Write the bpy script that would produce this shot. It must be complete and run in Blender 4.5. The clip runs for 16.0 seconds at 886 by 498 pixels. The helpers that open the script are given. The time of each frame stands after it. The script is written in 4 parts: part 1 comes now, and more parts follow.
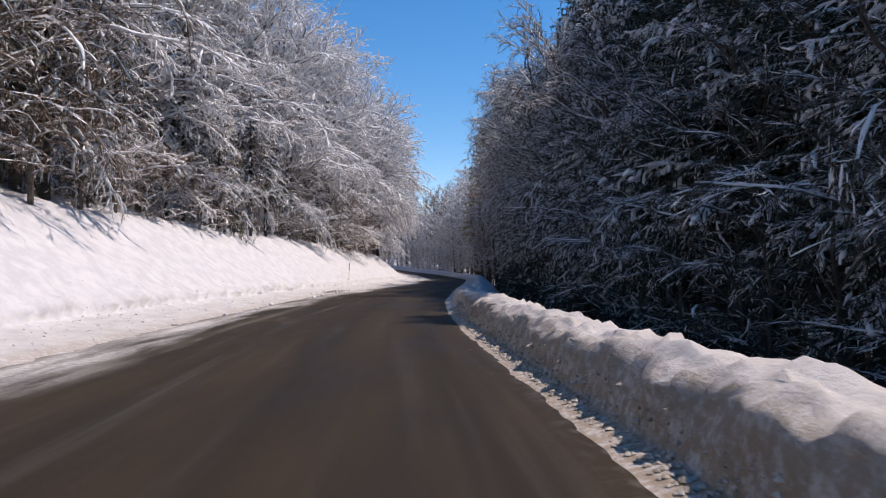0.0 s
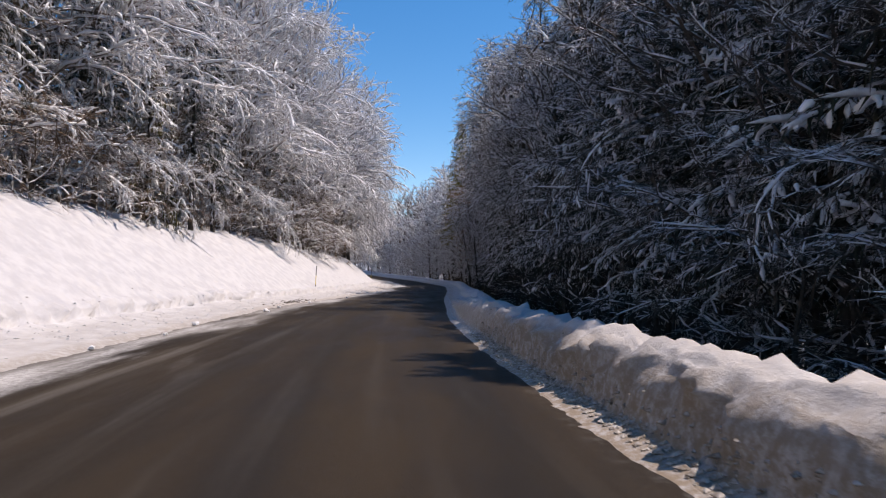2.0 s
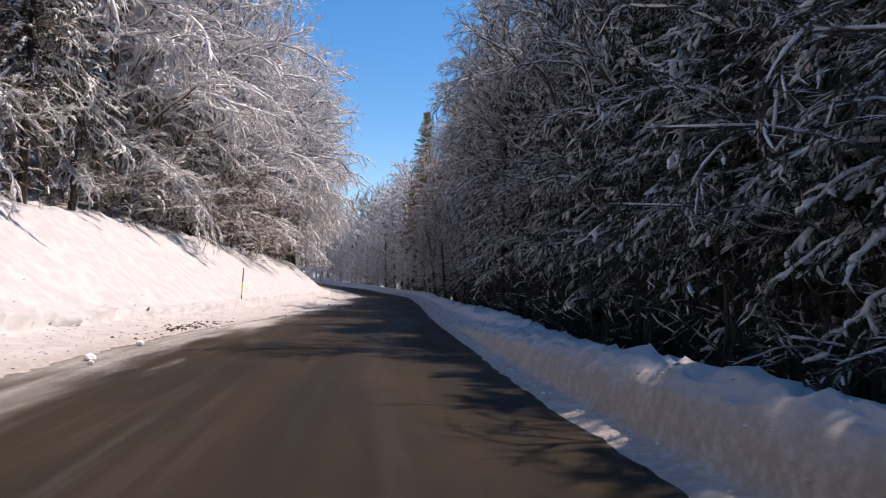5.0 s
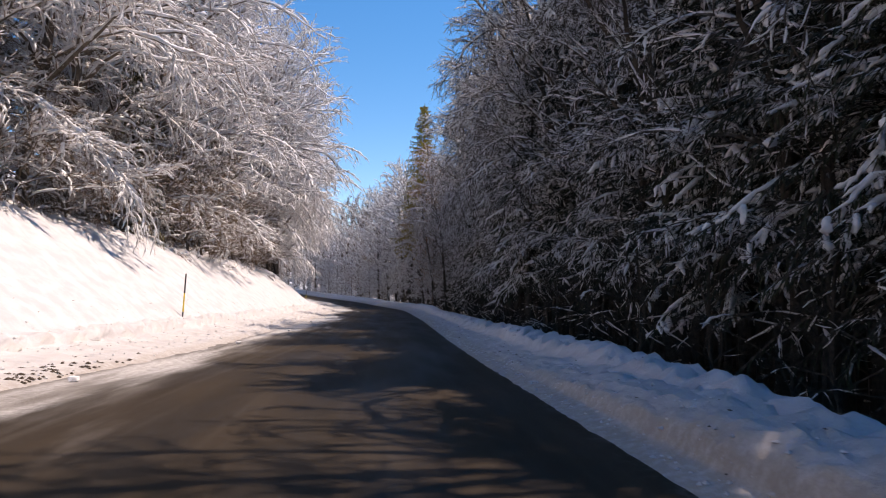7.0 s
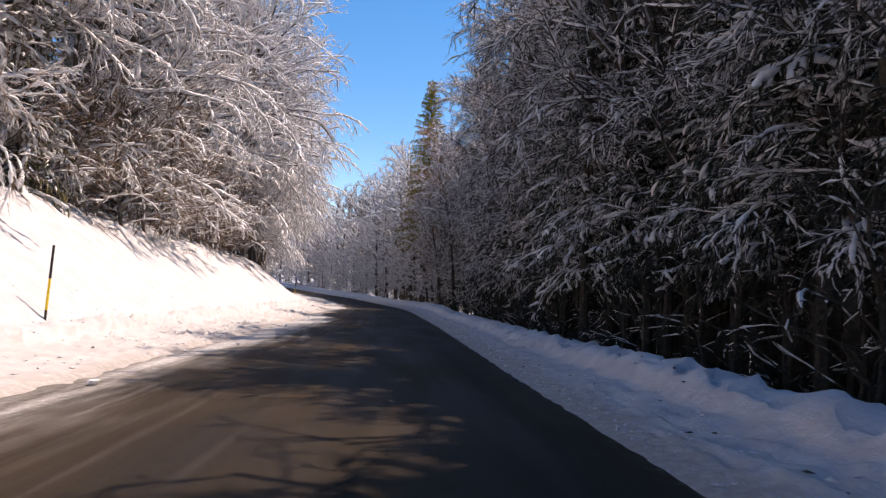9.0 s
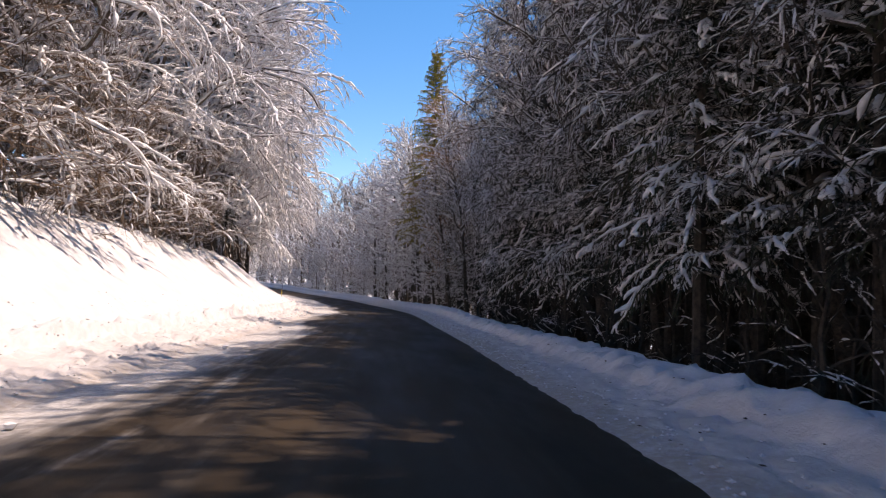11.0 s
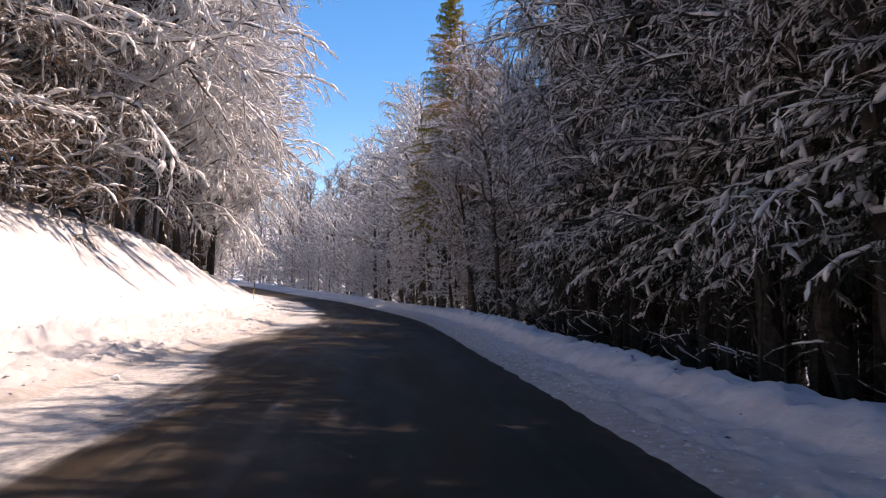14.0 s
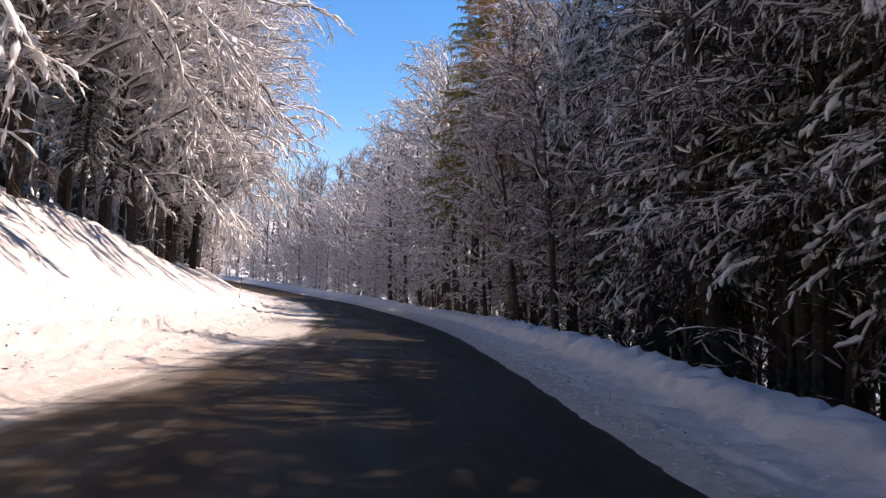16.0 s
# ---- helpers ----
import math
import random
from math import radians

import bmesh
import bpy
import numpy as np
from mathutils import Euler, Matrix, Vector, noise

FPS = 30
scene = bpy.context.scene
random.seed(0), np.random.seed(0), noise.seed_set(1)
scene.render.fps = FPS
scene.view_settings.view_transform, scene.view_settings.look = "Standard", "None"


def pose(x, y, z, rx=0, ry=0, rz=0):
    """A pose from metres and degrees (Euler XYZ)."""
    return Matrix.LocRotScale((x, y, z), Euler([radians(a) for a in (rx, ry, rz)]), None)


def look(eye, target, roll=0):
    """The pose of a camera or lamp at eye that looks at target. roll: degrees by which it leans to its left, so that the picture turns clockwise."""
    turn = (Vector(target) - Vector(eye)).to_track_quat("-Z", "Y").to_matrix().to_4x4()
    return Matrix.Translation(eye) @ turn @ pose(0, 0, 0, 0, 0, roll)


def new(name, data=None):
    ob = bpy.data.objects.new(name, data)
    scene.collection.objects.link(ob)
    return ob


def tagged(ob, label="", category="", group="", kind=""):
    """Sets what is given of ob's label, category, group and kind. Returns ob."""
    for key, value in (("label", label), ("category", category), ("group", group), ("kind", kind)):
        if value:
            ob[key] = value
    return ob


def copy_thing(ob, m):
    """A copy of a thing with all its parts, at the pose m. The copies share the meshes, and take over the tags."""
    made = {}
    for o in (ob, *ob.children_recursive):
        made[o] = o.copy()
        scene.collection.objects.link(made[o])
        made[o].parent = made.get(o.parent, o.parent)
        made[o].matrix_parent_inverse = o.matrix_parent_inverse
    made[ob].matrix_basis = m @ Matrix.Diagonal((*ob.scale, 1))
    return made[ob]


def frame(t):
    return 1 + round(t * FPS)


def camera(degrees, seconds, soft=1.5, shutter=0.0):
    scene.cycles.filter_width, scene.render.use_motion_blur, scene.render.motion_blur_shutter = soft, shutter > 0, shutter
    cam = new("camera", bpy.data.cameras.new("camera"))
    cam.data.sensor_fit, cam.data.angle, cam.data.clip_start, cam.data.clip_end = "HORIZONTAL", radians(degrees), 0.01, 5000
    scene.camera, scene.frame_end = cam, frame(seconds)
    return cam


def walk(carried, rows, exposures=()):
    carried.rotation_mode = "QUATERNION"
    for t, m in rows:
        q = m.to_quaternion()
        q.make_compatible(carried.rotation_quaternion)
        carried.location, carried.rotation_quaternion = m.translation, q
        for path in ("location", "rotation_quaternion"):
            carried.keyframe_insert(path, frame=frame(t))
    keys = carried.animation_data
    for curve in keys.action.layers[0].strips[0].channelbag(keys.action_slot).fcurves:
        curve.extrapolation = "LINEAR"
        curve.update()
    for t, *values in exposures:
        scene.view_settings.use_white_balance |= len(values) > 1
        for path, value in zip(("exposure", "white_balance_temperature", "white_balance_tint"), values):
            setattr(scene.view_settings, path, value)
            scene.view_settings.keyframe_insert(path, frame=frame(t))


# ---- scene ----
cam = camera(66.6, 16.0, soft=1.1, shutter=0.2)
METRES, EYE, TILT, LEAN, TURN = 70.0, 1.25, 1.85, 0.0, 0.0
ROWS = [
    (0.0, 0.0, 0.0, 0.0, -0.0, 0.0, 0.0),
    (0.5, -0.004, 0.0262, -0.001, -0.25, 0.18, -0.13),
    (1.0, -0.0078, 0.0559, -0.002, -0.68, 0.4, -0.54),
    (1.5, -0.011, 0.0834, -0.0028, -1.46, 0.46, -0.74),
    (2.0, -0.0145, 0.1127, -0.0039, -2.61, 0.52, -0.65),
    (2.5, -0.0175, 0.1406, -0.0048, -3.05, 0.81, -0.57),
    (3.0, -0.0202, 0.1719, -0.0058, -4.01, 1.01, -0.26),
    (3.5, -0.0226, 0.1999, -0.0066, -5.31, 0.8, -0.26),
    (4.0, -0.0247, 0.2304, -0.0078, -5.91, 1.17, -1.1),
    (4.5, -0.0264, 0.259, -0.0087, -6.54, 1.22, -1.13),
    (5.0, -0.0278, 0.2902, -0.0096, -6.95, 1.38, -1.61),
    (7.5, -0.0276, 0.4429, -0.0149, -7.99, 2.51, -1.49),
    (8.0, -0.0271, 0.475, -0.016, -8.17, 2.57, -2.32),
    (8.5, -0.026, 0.5052, -0.0169, -8.15, 2.35, -2.34),
    (9.0, -0.0251, 0.5377, -0.018, -8.03, 2.24, -2.7),
    (11.5, -0.0162, 0.6991, -0.0231, -8.07, 2.32, -1.86),
    (12.0, -0.0137, 0.7338, -0.0242, -7.98, 2.56, -1.48),
    (12.5, -0.0119, 0.7655, -0.0253, -8.01, 2.42, -1.74),
    (13.0, -0.0099, 0.7991, -0.0265, -8.09, 2.29, -2.01),
    (13.5, -0.008, 0.8309, -0.0274, -8.08, 2.22, -1.87),
    (14.0, -0.0063, 0.8652, -0.0288, -7.85, 2.34, -1.87),
    (14.5, -0.0046, 0.8973, -0.0298, -7.51, 2.58, -2.31),
    (15.0, -0.0027, 0.9321, -0.0304, -7.21, 2.49, -2.91),
    (15.5, -0.0011, 0.9634, -0.0312, -7.07, 2.34, -3.31),
    (16.0, -0.0, 0.9972, -0.0322, -6.53, 2.41, -2.81),
]
walk(cam, [(t, pose(0, 0, EYE, TILT, LEAN, TURN) @ pose(METRES * x, METRES * y, METRES * z, 90 + pitch, roll, yaw)) for t, x, y, z, yaw, pitch, roll in ROWS],
     [(0.0, 0.0, 8000, 23), (3.0, 0.07, 8350, 24), (8.0, 0.41, 9100, 28), (16.0, 0.58, 9400, 31)])

# ---- light ----
SUN_AZIMUTH, SUN_HEIGHT = 78.0, 62.0
world = bpy.data.worlds.new("sky")
scene.world = world
world.use_nodes = True
wn = world.node_tree
sky = wn.nodes.new("ShaderNodeTexSky")
sky.sky_type = "NISHITA"
sky.sun_disc = False
sky.sun_elevation, sky.sun_rotation = radians(SUN_HEIGHT), radians(SUN_AZIMUTH)
sky.altitude, sky.air_density, sky.dust_density, sky.ozone_density = 2600, 1.3, 0.0, 3.5
vivid = wn.nodes.new("ShaderNodeHueSaturation")
vivid.inputs["Saturation"].default_value = 1.37
vivid.inputs["Hue"].default_value = 0.5
wn.links.new(sky.outputs["Color"], vivid.inputs["Color"])
wn.links.new(vivid.outputs["Color"], wn.nodes["Background"].inputs["Color"])
wn.nodes["Background"].inputs["Strength"].default_value = 0.185
sun_way = Vector((math.sin(radians(SUN_AZIMUTH)) * math.cos(radians(SUN_HEIGHT)), math.cos(radians(SUN_AZIMUTH)) * math.cos(radians(SUN_HEIGHT)), math.sin(radians(SUN_HEIGHT))))
sun_data = bpy.data.lights.new("sun", "SUN")
sun_data.energy, sun_data.angle, sun_data.color = 4.65, radians(0.53), (0.945, 0.975, 1.0)
sun = new("sun", sun_data)
sun.matrix_world = look(sun_way * 60, (0, 0, 0))

# ---- materials ----


class Nodes:
    """A small wrapper to write node trees in few lines."""

    def __init__(self, name, rough=0.8, metal=0.0):
        self.mat = bpy.data.materials.new(name)
        self.mat.use_nodes = True
        self.t = self.mat.node_tree
        self.b = self.t.nodes["Principled BSDF"]
        self.b.inputs["Roughness"].default_value = rough
        self.b.inputs["Metallic"].default_value = metal
        self.b.inputs["Specular IOR Level"].default_value = 0.3

    def put(self, socket, value):
        if isinstance(value, bpy.types.NodeSocket):
            self.t.links.new(value, socket)
        else:
            socket.default_value = (*value, 1.0) if isinstance(value, tuple) and len(value) == 3 and socket.type == "RGBA" else value

    def coords(self, kind="Object"):
        return self.t.nodes.new("ShaderNodeTexCoord").outputs[kind]

    def place(self):
        return self.t.nodes.new("ShaderNodeNewGeometry").outputs["Position"]

    def noise(self, scale, detail=4.0, rough=0.55, vector=None, stretch=None):
        n = self.t.nodes.new("ShaderNodeTexNoise")
        n.inputs["Scale"].default_value, n.inputs["Detail"].default_value, n.inputs["Roughness"].default_value = scale, detail, rough
        v = vector if vector is not None else self.place()
        if stretch:
            m = self.t.nodes.new("ShaderNodeMapping")
            m.inputs["Scale"].default_value = stretch
            self.t.links.new(v, m.inputs["Vector"])
            v = m.outputs["Vector"]
        self.t.links.new(v, n.inputs["Vector"])
        return n.outputs["Fac"]

    def ramp(self, value, lo, hi, a=0.0, b=1.0):
        n = self.t.nodes.new("ShaderNodeMapRange")
        n.interpolation_type = "SMOOTHSTEP"
        self.put(n.inputs["Value"], value)
        for k, x in zip(("From Min", "From Max", "To Min", "To Max"), (lo, hi, a, b)):
            n.inputs[k].default_value = x
        return n.outputs["Result"]

    def math(self, op, a, b=0.0):
        n = self.t.nodes.new("ShaderNodeMath")
        n.operation = op
        self.put(n.inputs[0], a)
        self.put(n.inputs[1], b)
        return n.outputs[0]

    def mix(self, fac, a, b):
        n = self.t.nodes.new("ShaderNodeMix")
        n.data_type = "RGBA"
        self.put(n.inputs[0], fac)
        self.put(n.inputs[6], a)
        self.put(n.inputs[7], b)
        return n.outputs[2]

    def up(self):
        g = self.t.nodes.new("ShaderNodeNewGeometry")
        x = self.t.nodes.new("ShaderNodeSeparateXYZ")
        self.t.links.new(g.outputs["Normal"], x.inputs[0])
        return x.outputs["Z"]

    def axis(self, which, vector=None):
        x = self.t.nodes.new("ShaderNodeSeparateXYZ")
        self.t.links.new(vector if vector is not None else self.place(), x.inputs[0])
        return x.outputs[which]

    def attribute(self, name):
        n = self.t.nodes.new("ShaderNodeAttribute")
        n.attribute_name = name
        return n.outputs["Fac"]

    def chance(self):
        return self.t.nodes.new("ShaderNodeObjectInfo").outputs["Random"]

    def bump(self, height, strength=0.4, distance=0.02):
        n = self.t.nodes.new("ShaderNodeBump")
        n.inputs["Strength"].default_value, n.inputs["Distance"].default_value = strength, distance
        self.t.links.new(height, n.inputs["Height"])
        self.t.links.new(n.outputs["Normal"], self.b.inputs["Normal"])

    def colour(self, value):
        self.put(self.b.inputs["Base Color"], value)

    def rough(self, value):
        self.put(self.b.inputs["Roughness"], value)


SNOW_A, SNOW_B, SNOW_FRESH = (0.61, 0.61, 0.62), (0.51, 0.51, 0.53), (0.90, 0.90, 0.91)


def snow_material():
    n = Nodes("snow", 0.65)
    grain = n.noise(38, 6, 0.7)
    lumps = n.noise(2.2, 5, 0.6)
    base = n.mix(n.ramp(lumps, 0.35, 0.65), SNOW_A, SNOW_B)
    dirt = n.attribute("dirt")
    # browned grey on ploughed snow: part traffic dirt, part painted shade
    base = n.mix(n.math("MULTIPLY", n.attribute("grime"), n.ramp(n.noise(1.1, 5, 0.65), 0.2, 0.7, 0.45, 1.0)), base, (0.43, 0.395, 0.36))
    speck = n.math("MULTIPLY", dirt, n.ramp(n.noise(9, 6, 0.75), 0.32, 0.58))
    n.colour(n.mix(speck, base, (0.27, 0.21, 0.15)))
    n.bump(n.math("ADD", n.math("ADD", n.math("MULTIPLY", grain, 0.4), lumps), n.math("MULTIPLY", n.noise(8.5, 5, 0.65), 0.6)), 0.6, 0.05)
    return n.mat


def asphalt_material():
    n = Nodes("asphalt", 0.7)
    n.b.inputs["Specular IOR Level"].default_value = 0.16
    # "lane" runs from -1 at the left road edge to 1 at the right one, "along" is metres along the road
    uvw = n.coords("UV")
    lane, along = n.axis("X", uvw), n.axis("Y", uvw)
    grain = n.noise(60, 4, 0.7)
    worn = n.noise(0.55, 5, 0.6, stretch=(1.6, 0.35, 1))
    base = n.mix(n.ramp(worn, 0.3, 0.7), (0.0135, 0.0092, 0.0056), (0.032, 0.0220, 0.0132))
    base = n.mix(n.ramp(grain, 0.35, 0.8, 0, 0.55), base, (0.052, 0.037, 0.0235))
    # tyre tracks, darker and damp
    track = n.math("ADD", n.ramp(n.math("ABSOLUTE", n.math("SUBTRACT", n.math("ABSOLUTE", n.math("SUBTRACT", lane, 0.42)), 0.24)), 0.0, 0.13, 0.5, 0.0),
                   n.ramp(n.math("ABSOLUTE", n.math("SUBTRACT", n.math("ABSOLUTE", n.math("ADD", lane, 0.40)), 0.24)), 0.0, 0.13, 0.4, 0.0))
    base = n.mix(track, base, (0.012, 0.010, 0.008))
    # salt and slush drifts on the left of the road, drawn out along it
    drift = n.noise(1.0, 6, 0.62, vector=uvw, stretch=(4.2, 0.16, 1))
    more = n.math("ADD", n.ramp(along, 72, 95, 0.0, 0.13), n.math("MULTIPLY", n.ramp(along, 80, 98), n.ramp(lane, -0.95, -0.4, 0.38, 0.0)))
    reach = n.math("ADD", more, n.ramp(lane, -1.0, 0.0, 0.34, -0.18))
    # scraped bare again for a few metres
    bare = n.math("MULTIPLY", n.ramp(along, 101, 104.5), n.ramp(along, 112, 117, 0.42, 0.0))
    reach = n.math("SUBTRACT", reach, bare)
    edge = n.math("MAXIMUM", n.ramp(lane, -0.90, -0.79, 0.12, 1.0), n.ramp(along, 74, 92))
    slush = n.math("MULTIPLY", n.ramp(n.math("ADD", drift, reach), 0.60, 0.92), edge)
    fine = n.ramp(n.noise(10, 5, 0.75), 0.25, 0.75, 0.25, 0.95)
    haze = n.ramp(n.math("ADD", n.noise(0.9, 5, 0.6, vector=uvw, stretch=(2.6, 0.16, 1)), n.ramp(lane, -1.0, 0.05, 0.26, -0.16)), 0.54, 0.80, 0.0, 0.42)
    base = n.mix(n.math("MULTIPLY", haze, n.ramp(grain, 0.3, 0.7, 0.5, 1.0)), base, (0.40, 0.37, 0.34))
    # long thin streaks drawn out by the wheels
    streak = n.ramp(n.noise(1.0, 4, 0.6, vector=uvw, stretch=(9.0, 0.07, 1)), 0.48, 0.80, 0.0, 0.30)
    base = n.mix(n.math("MULTIPLY", streak, n.ramp(lane, -0.9, 0.2, 1.0, 0.12)), base, (0.42, 0.40, 0.37))
    rim = n.ramp(lane, 0.80, 1.0, 0.0, 0.30)
    n.colour(n.mix(n.math("ADD", n.math("MULTIPLY", slush, fine), n.math("MULTIPLY", rim, n.ramp(n.noise(5, 5, 0.7), 0.45, 0.7))), base, (0.66, 0.65, 0.64)))
    n.rough(n.ramp(worn, 0.3, 0.75, 0.62, 0.9))
    n.bump(grain, 0.35, 0.012)
    return n.mat


def snowy(name, dark, mid, lo=-0.05, hi=0.35, patch=3.0, cover=0.5, glow=0.0):
    """A wood or needle surface with snow lying on all that faces up."""
    n = Nodes(name, 0.85)
    body = n.mix(n.ramp(n.noise(7, 5, 0.65), 0.3, 0.7), dark, mid)
    lie = n.math("ADD", n.up(), n.math("MULTIPLY", n.math("SUBTRACT", n.noise(patch, 4, 0.6), cover), 1.6))
    paint = n.mix(n.ramp(lie, lo, hi), body, SNOW_FRESH)
    n.colour(paint)
    if glow:
        # thin snow and needles let some sun through
        soft = n.t.nodes.new("ShaderNodeBsdfTranslucent")
        n.put(soft.inputs["Color"], paint)
        both = n.t.nodes.new("ShaderNodeMixShader")
        both.inputs[0].default_value = glow
        n.t.links.new(n.b.outputs[0], both.inputs[1])
        n.t.links.new(soft.outputs[0], both.inputs[2])
        n.t.links.new(both.outputs[0], n.t.nodes["Material Output"].inputs["Surface"])
    return n.mat


SNOW = snow_material()
ASPHALT = asphalt_material()
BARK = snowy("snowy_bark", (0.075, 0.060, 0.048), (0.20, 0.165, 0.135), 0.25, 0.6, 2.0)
# dark bark of the spruces; on beeches it paints their shade into the colour
DARK_BARK = snowy("rough_bark", (0.030, 0.025, 0.021), (0.085, 0.07, 0.058), 0.4, 0.75, 2.0, 0.56)
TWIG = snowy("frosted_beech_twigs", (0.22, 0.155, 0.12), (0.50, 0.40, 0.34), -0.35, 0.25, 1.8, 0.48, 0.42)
# darker, barer copy of the beech twigs; shade is put into its colour
SHADE_GREY = snowy("grey_twigs", (0.040, 0.031, 0.027), (0.12, 0.094, 0.08), 0.42, 0.85, 1.1, 0.54, 0.08)
RUSSET = snowy("russet_twigs", (0.26, 0.13, 0.07), (0.46, 0.26, 0.15), 0.6, 0.95, 1.2, 0.62, 0.3)
NEEDLE = snowy("snowy_needles", (0.018, 0.024, 0.014), (0.060, 0.066, 0.038), 0.25, 0.6, 1.5, 0.55, 0.08)
# darker, barer copy of the spruce needles; the back wood's shade is in its colour
DARK_NEEDLE = snowy("dark_needles", (0.016, 0.019, 0.012), (0.050, 0.050, 0.032), 0.35, 0.7, 1.1, 0.60, 0.05)
BROWN = snowy("brown_twigs", (0.085, 0.056, 0.038), (0.24, 0.17, 0.12), 0.5, 0.9, 1.2, 0.57, 0.15)
# near-black twigs that put the gloom under the trees into their colour
GLOOM = snowy("bare_twigs", (0.022, 0.017, 0.014), (0.06, 0.046, 0.037), 0.55, 0.9, 1.2, 0.64)
GREEN = snowy("golden_needles", (0.14, 0.12, 0.025), (0.46, 0.34, 0.07), 0.5, 0.85, 1.5, 0.75, 0.3)
SHRUB = snowy("shrub_needles", (0.060, 0.060, 0.022), (0.19, 0.16, 0.06), 0.25, 0.6, 2.5, 0.55)
LUMP = Nodes("loose_snow", 0.65)
LUMP.colour(LUMP.mix(LUMP.ramp(LUMP.noise(3, 4, 0.6), 0.3, 0.7), SNOW_FRESH, SNOW_A))
LUMP.bump(LUMP.noise(14, 5, 0.65), 0.5, 0.03)
LUMP = LUMP.mat


def plain(name, colour, rough=0.5, metal=0.0, scale=20.0, vary=0.25):
    n = Nodes(name, rough, metal)
    n.colour(n.mix(n.ramp(n.noise(scale, 5, 0.65), 0.3, 0.7), tuple(c * (1 - vary) for c in colour), tuple(min(1, c * (1 + vary)) for c in colour)))
    return n.mat


# ---- the line of the road ----
LINE = [(-60, 2.6, 0, 3.4), (-30, 0.3, 0, 3.4), (-10, -1.25, 0, 3.4), (5, -2.2, 0, 3.4), (13, -2.75, 0, 3.35), (20, -3.03, 0, 3.3), (28, -3.1, 0, 3.3),
        (36, -2.9, 0, 3.4), (45, -2.2, 0, 3.05), (57, -1.45, 0, 3.0), (67, -0.9, 0, 3.05), (75, -0.6, 0, 3.1), (83, -0.2, 0, 3.1), (95, -0.15, 0, 3.4),
        (110, -0.85, 0.05, 3.4), (118, -2.0, 0.2, 3.3), (127, -4.1, 0.5, 3.3), (143.5, -9.8, 1.06, 3.3), (160.5, -17.2, 1.95, 3.3), (173, -26, 2.9, 3.3), (182, -38, 3.9, 3.3),
        (187, -54, 5.0, 3.3), (189, -80, 6.5, 3.3), (190, -100, 7.5, 3.3)]


def along_line():
    """Points of the road's middle every 0.2 m (1 m far off): x, y, z and the half width."""
    ctrl = np.array([(x, y, z, w) for y, x, z, w in LINE], float)
    out = []
    for i in range(1, len(ctrl) - 2):
        a, b, c, d = ctrl[i - 1:i + 3]
        step = 0.13 if -12 < b[1] < 90 else 0.22 if 55 < b[1] < 112 else 0.8
        n = max(2, int(np.linalg.norm((c - b)[:2]) / step))
        for t in np.arange(n) / n:
            ta, tb, tc = np.linalg.norm((b - a)[:2]), np.linalg.norm((c - b)[:2]), np.linalg.norm((d - c)[:2])
            mb, mc = (c - a) / (ta + tb) * tb, (d - b) / (tb + tc) * tb
            out.append((2 * t**3 - 3 * t**2 + 1) * b + (t**3 - 2 * t**2 + t) * mb + (3 * t**2 - 2 * t**3) * c + (t**3 - t**2) * mc)
    return np.array(out)


MID = along_line()
WAY = np.gradient(MID[:, :2], axis=0)
WAY /= np.linalg.norm(WAY, axis=1)[:, None]
SIDE = np.stack([WAY[:, 1], -WAY[:, 0]], 1)
RUN = np.concatenate([[0], np.cumsum(np.linalg.norm(np.diff(MID[:, :2], axis=0), axis=1))])


def smooth(v, a, b):
    k = np.clip((np.asarray(v, float) - a) / (b - a), 0, 1)
    return k * k * (3 - 2 * k)


def left_profile(d, y):
    """The height of the snow d metres left of the road's left edge."""
    ridge = 2.0 - 0.35 * smooth(y, 25, 50)
    px = np.array([-0.6, -0.25, 0.0, 0.12, 1.0, 1.0, 1.0, 5.5, 6.6, 9.0, 14, 30, 70])
    pz = [-0.14, -0.045, 0.005, 0.06, 0.12, 0.22, 0.43, 0.50, 3.2, 3.6, 4.4, 6.0, 11.5, 24]
    x = np.array([px[0], px[1], px[2], px[3], ridge * 0.6, ridge, ridge + 0.05, ridge + 0.10 + 0.45 * smooth(y, 30, 48), *px[7:]])
    z = np.interp(d, x, pz)
    return np.where(z > 0, z * (1 - 0.32 * smooth(y, 92, 108)), z)


def right_profile(d, y):
    """The height of the snow d metres right of the road's right edge."""
    k = smooth(y, 22, 45)
    a = np.interp(d, [-0.6, -0.25, 0, 0.22, 0.25, 0.28, 0.32, 0.42, 0.58, 0.80, 1.10, 1.6, 2.6, 5, 12, 30, 70], [-0.14, -0.045, 0.005, 0.06, 0.22, 0.36, 0.48, 0.58, 0.66, 0.66, 0.50, 0.02, -0.9, -2.4, -4.6, -9, -14])
    b = np.interp(d, [-0.6, -0.25, 0, 0.3, 0.7, 1.0, 1.14, 1.22, 1.34, 1.62, 1.9, 2.4, 3.3, 5, 12, 30, 70], [-0.14, -0.045, 0.005, 0.07, 0.15, 0.21, 0.28, 0.46, 0.56, 0.61, 0.55, 0.22, -0.8, -2.2, -4.6, -9, -14])
    b = np.where(b > 0, b * (1 - 0.26 * (smooth(y, 36, 46) - smooth(y, 72, 84)) - 0.10 * (smooth(y, 46, 54) - smooth(y, 74, 86))), b)
    return a * (1 - k) + b * k


def at_road(y):
    """The index of the road's middle point at that y."""
    return int(np.argmin(np.abs(MID[:, 1] - y)))


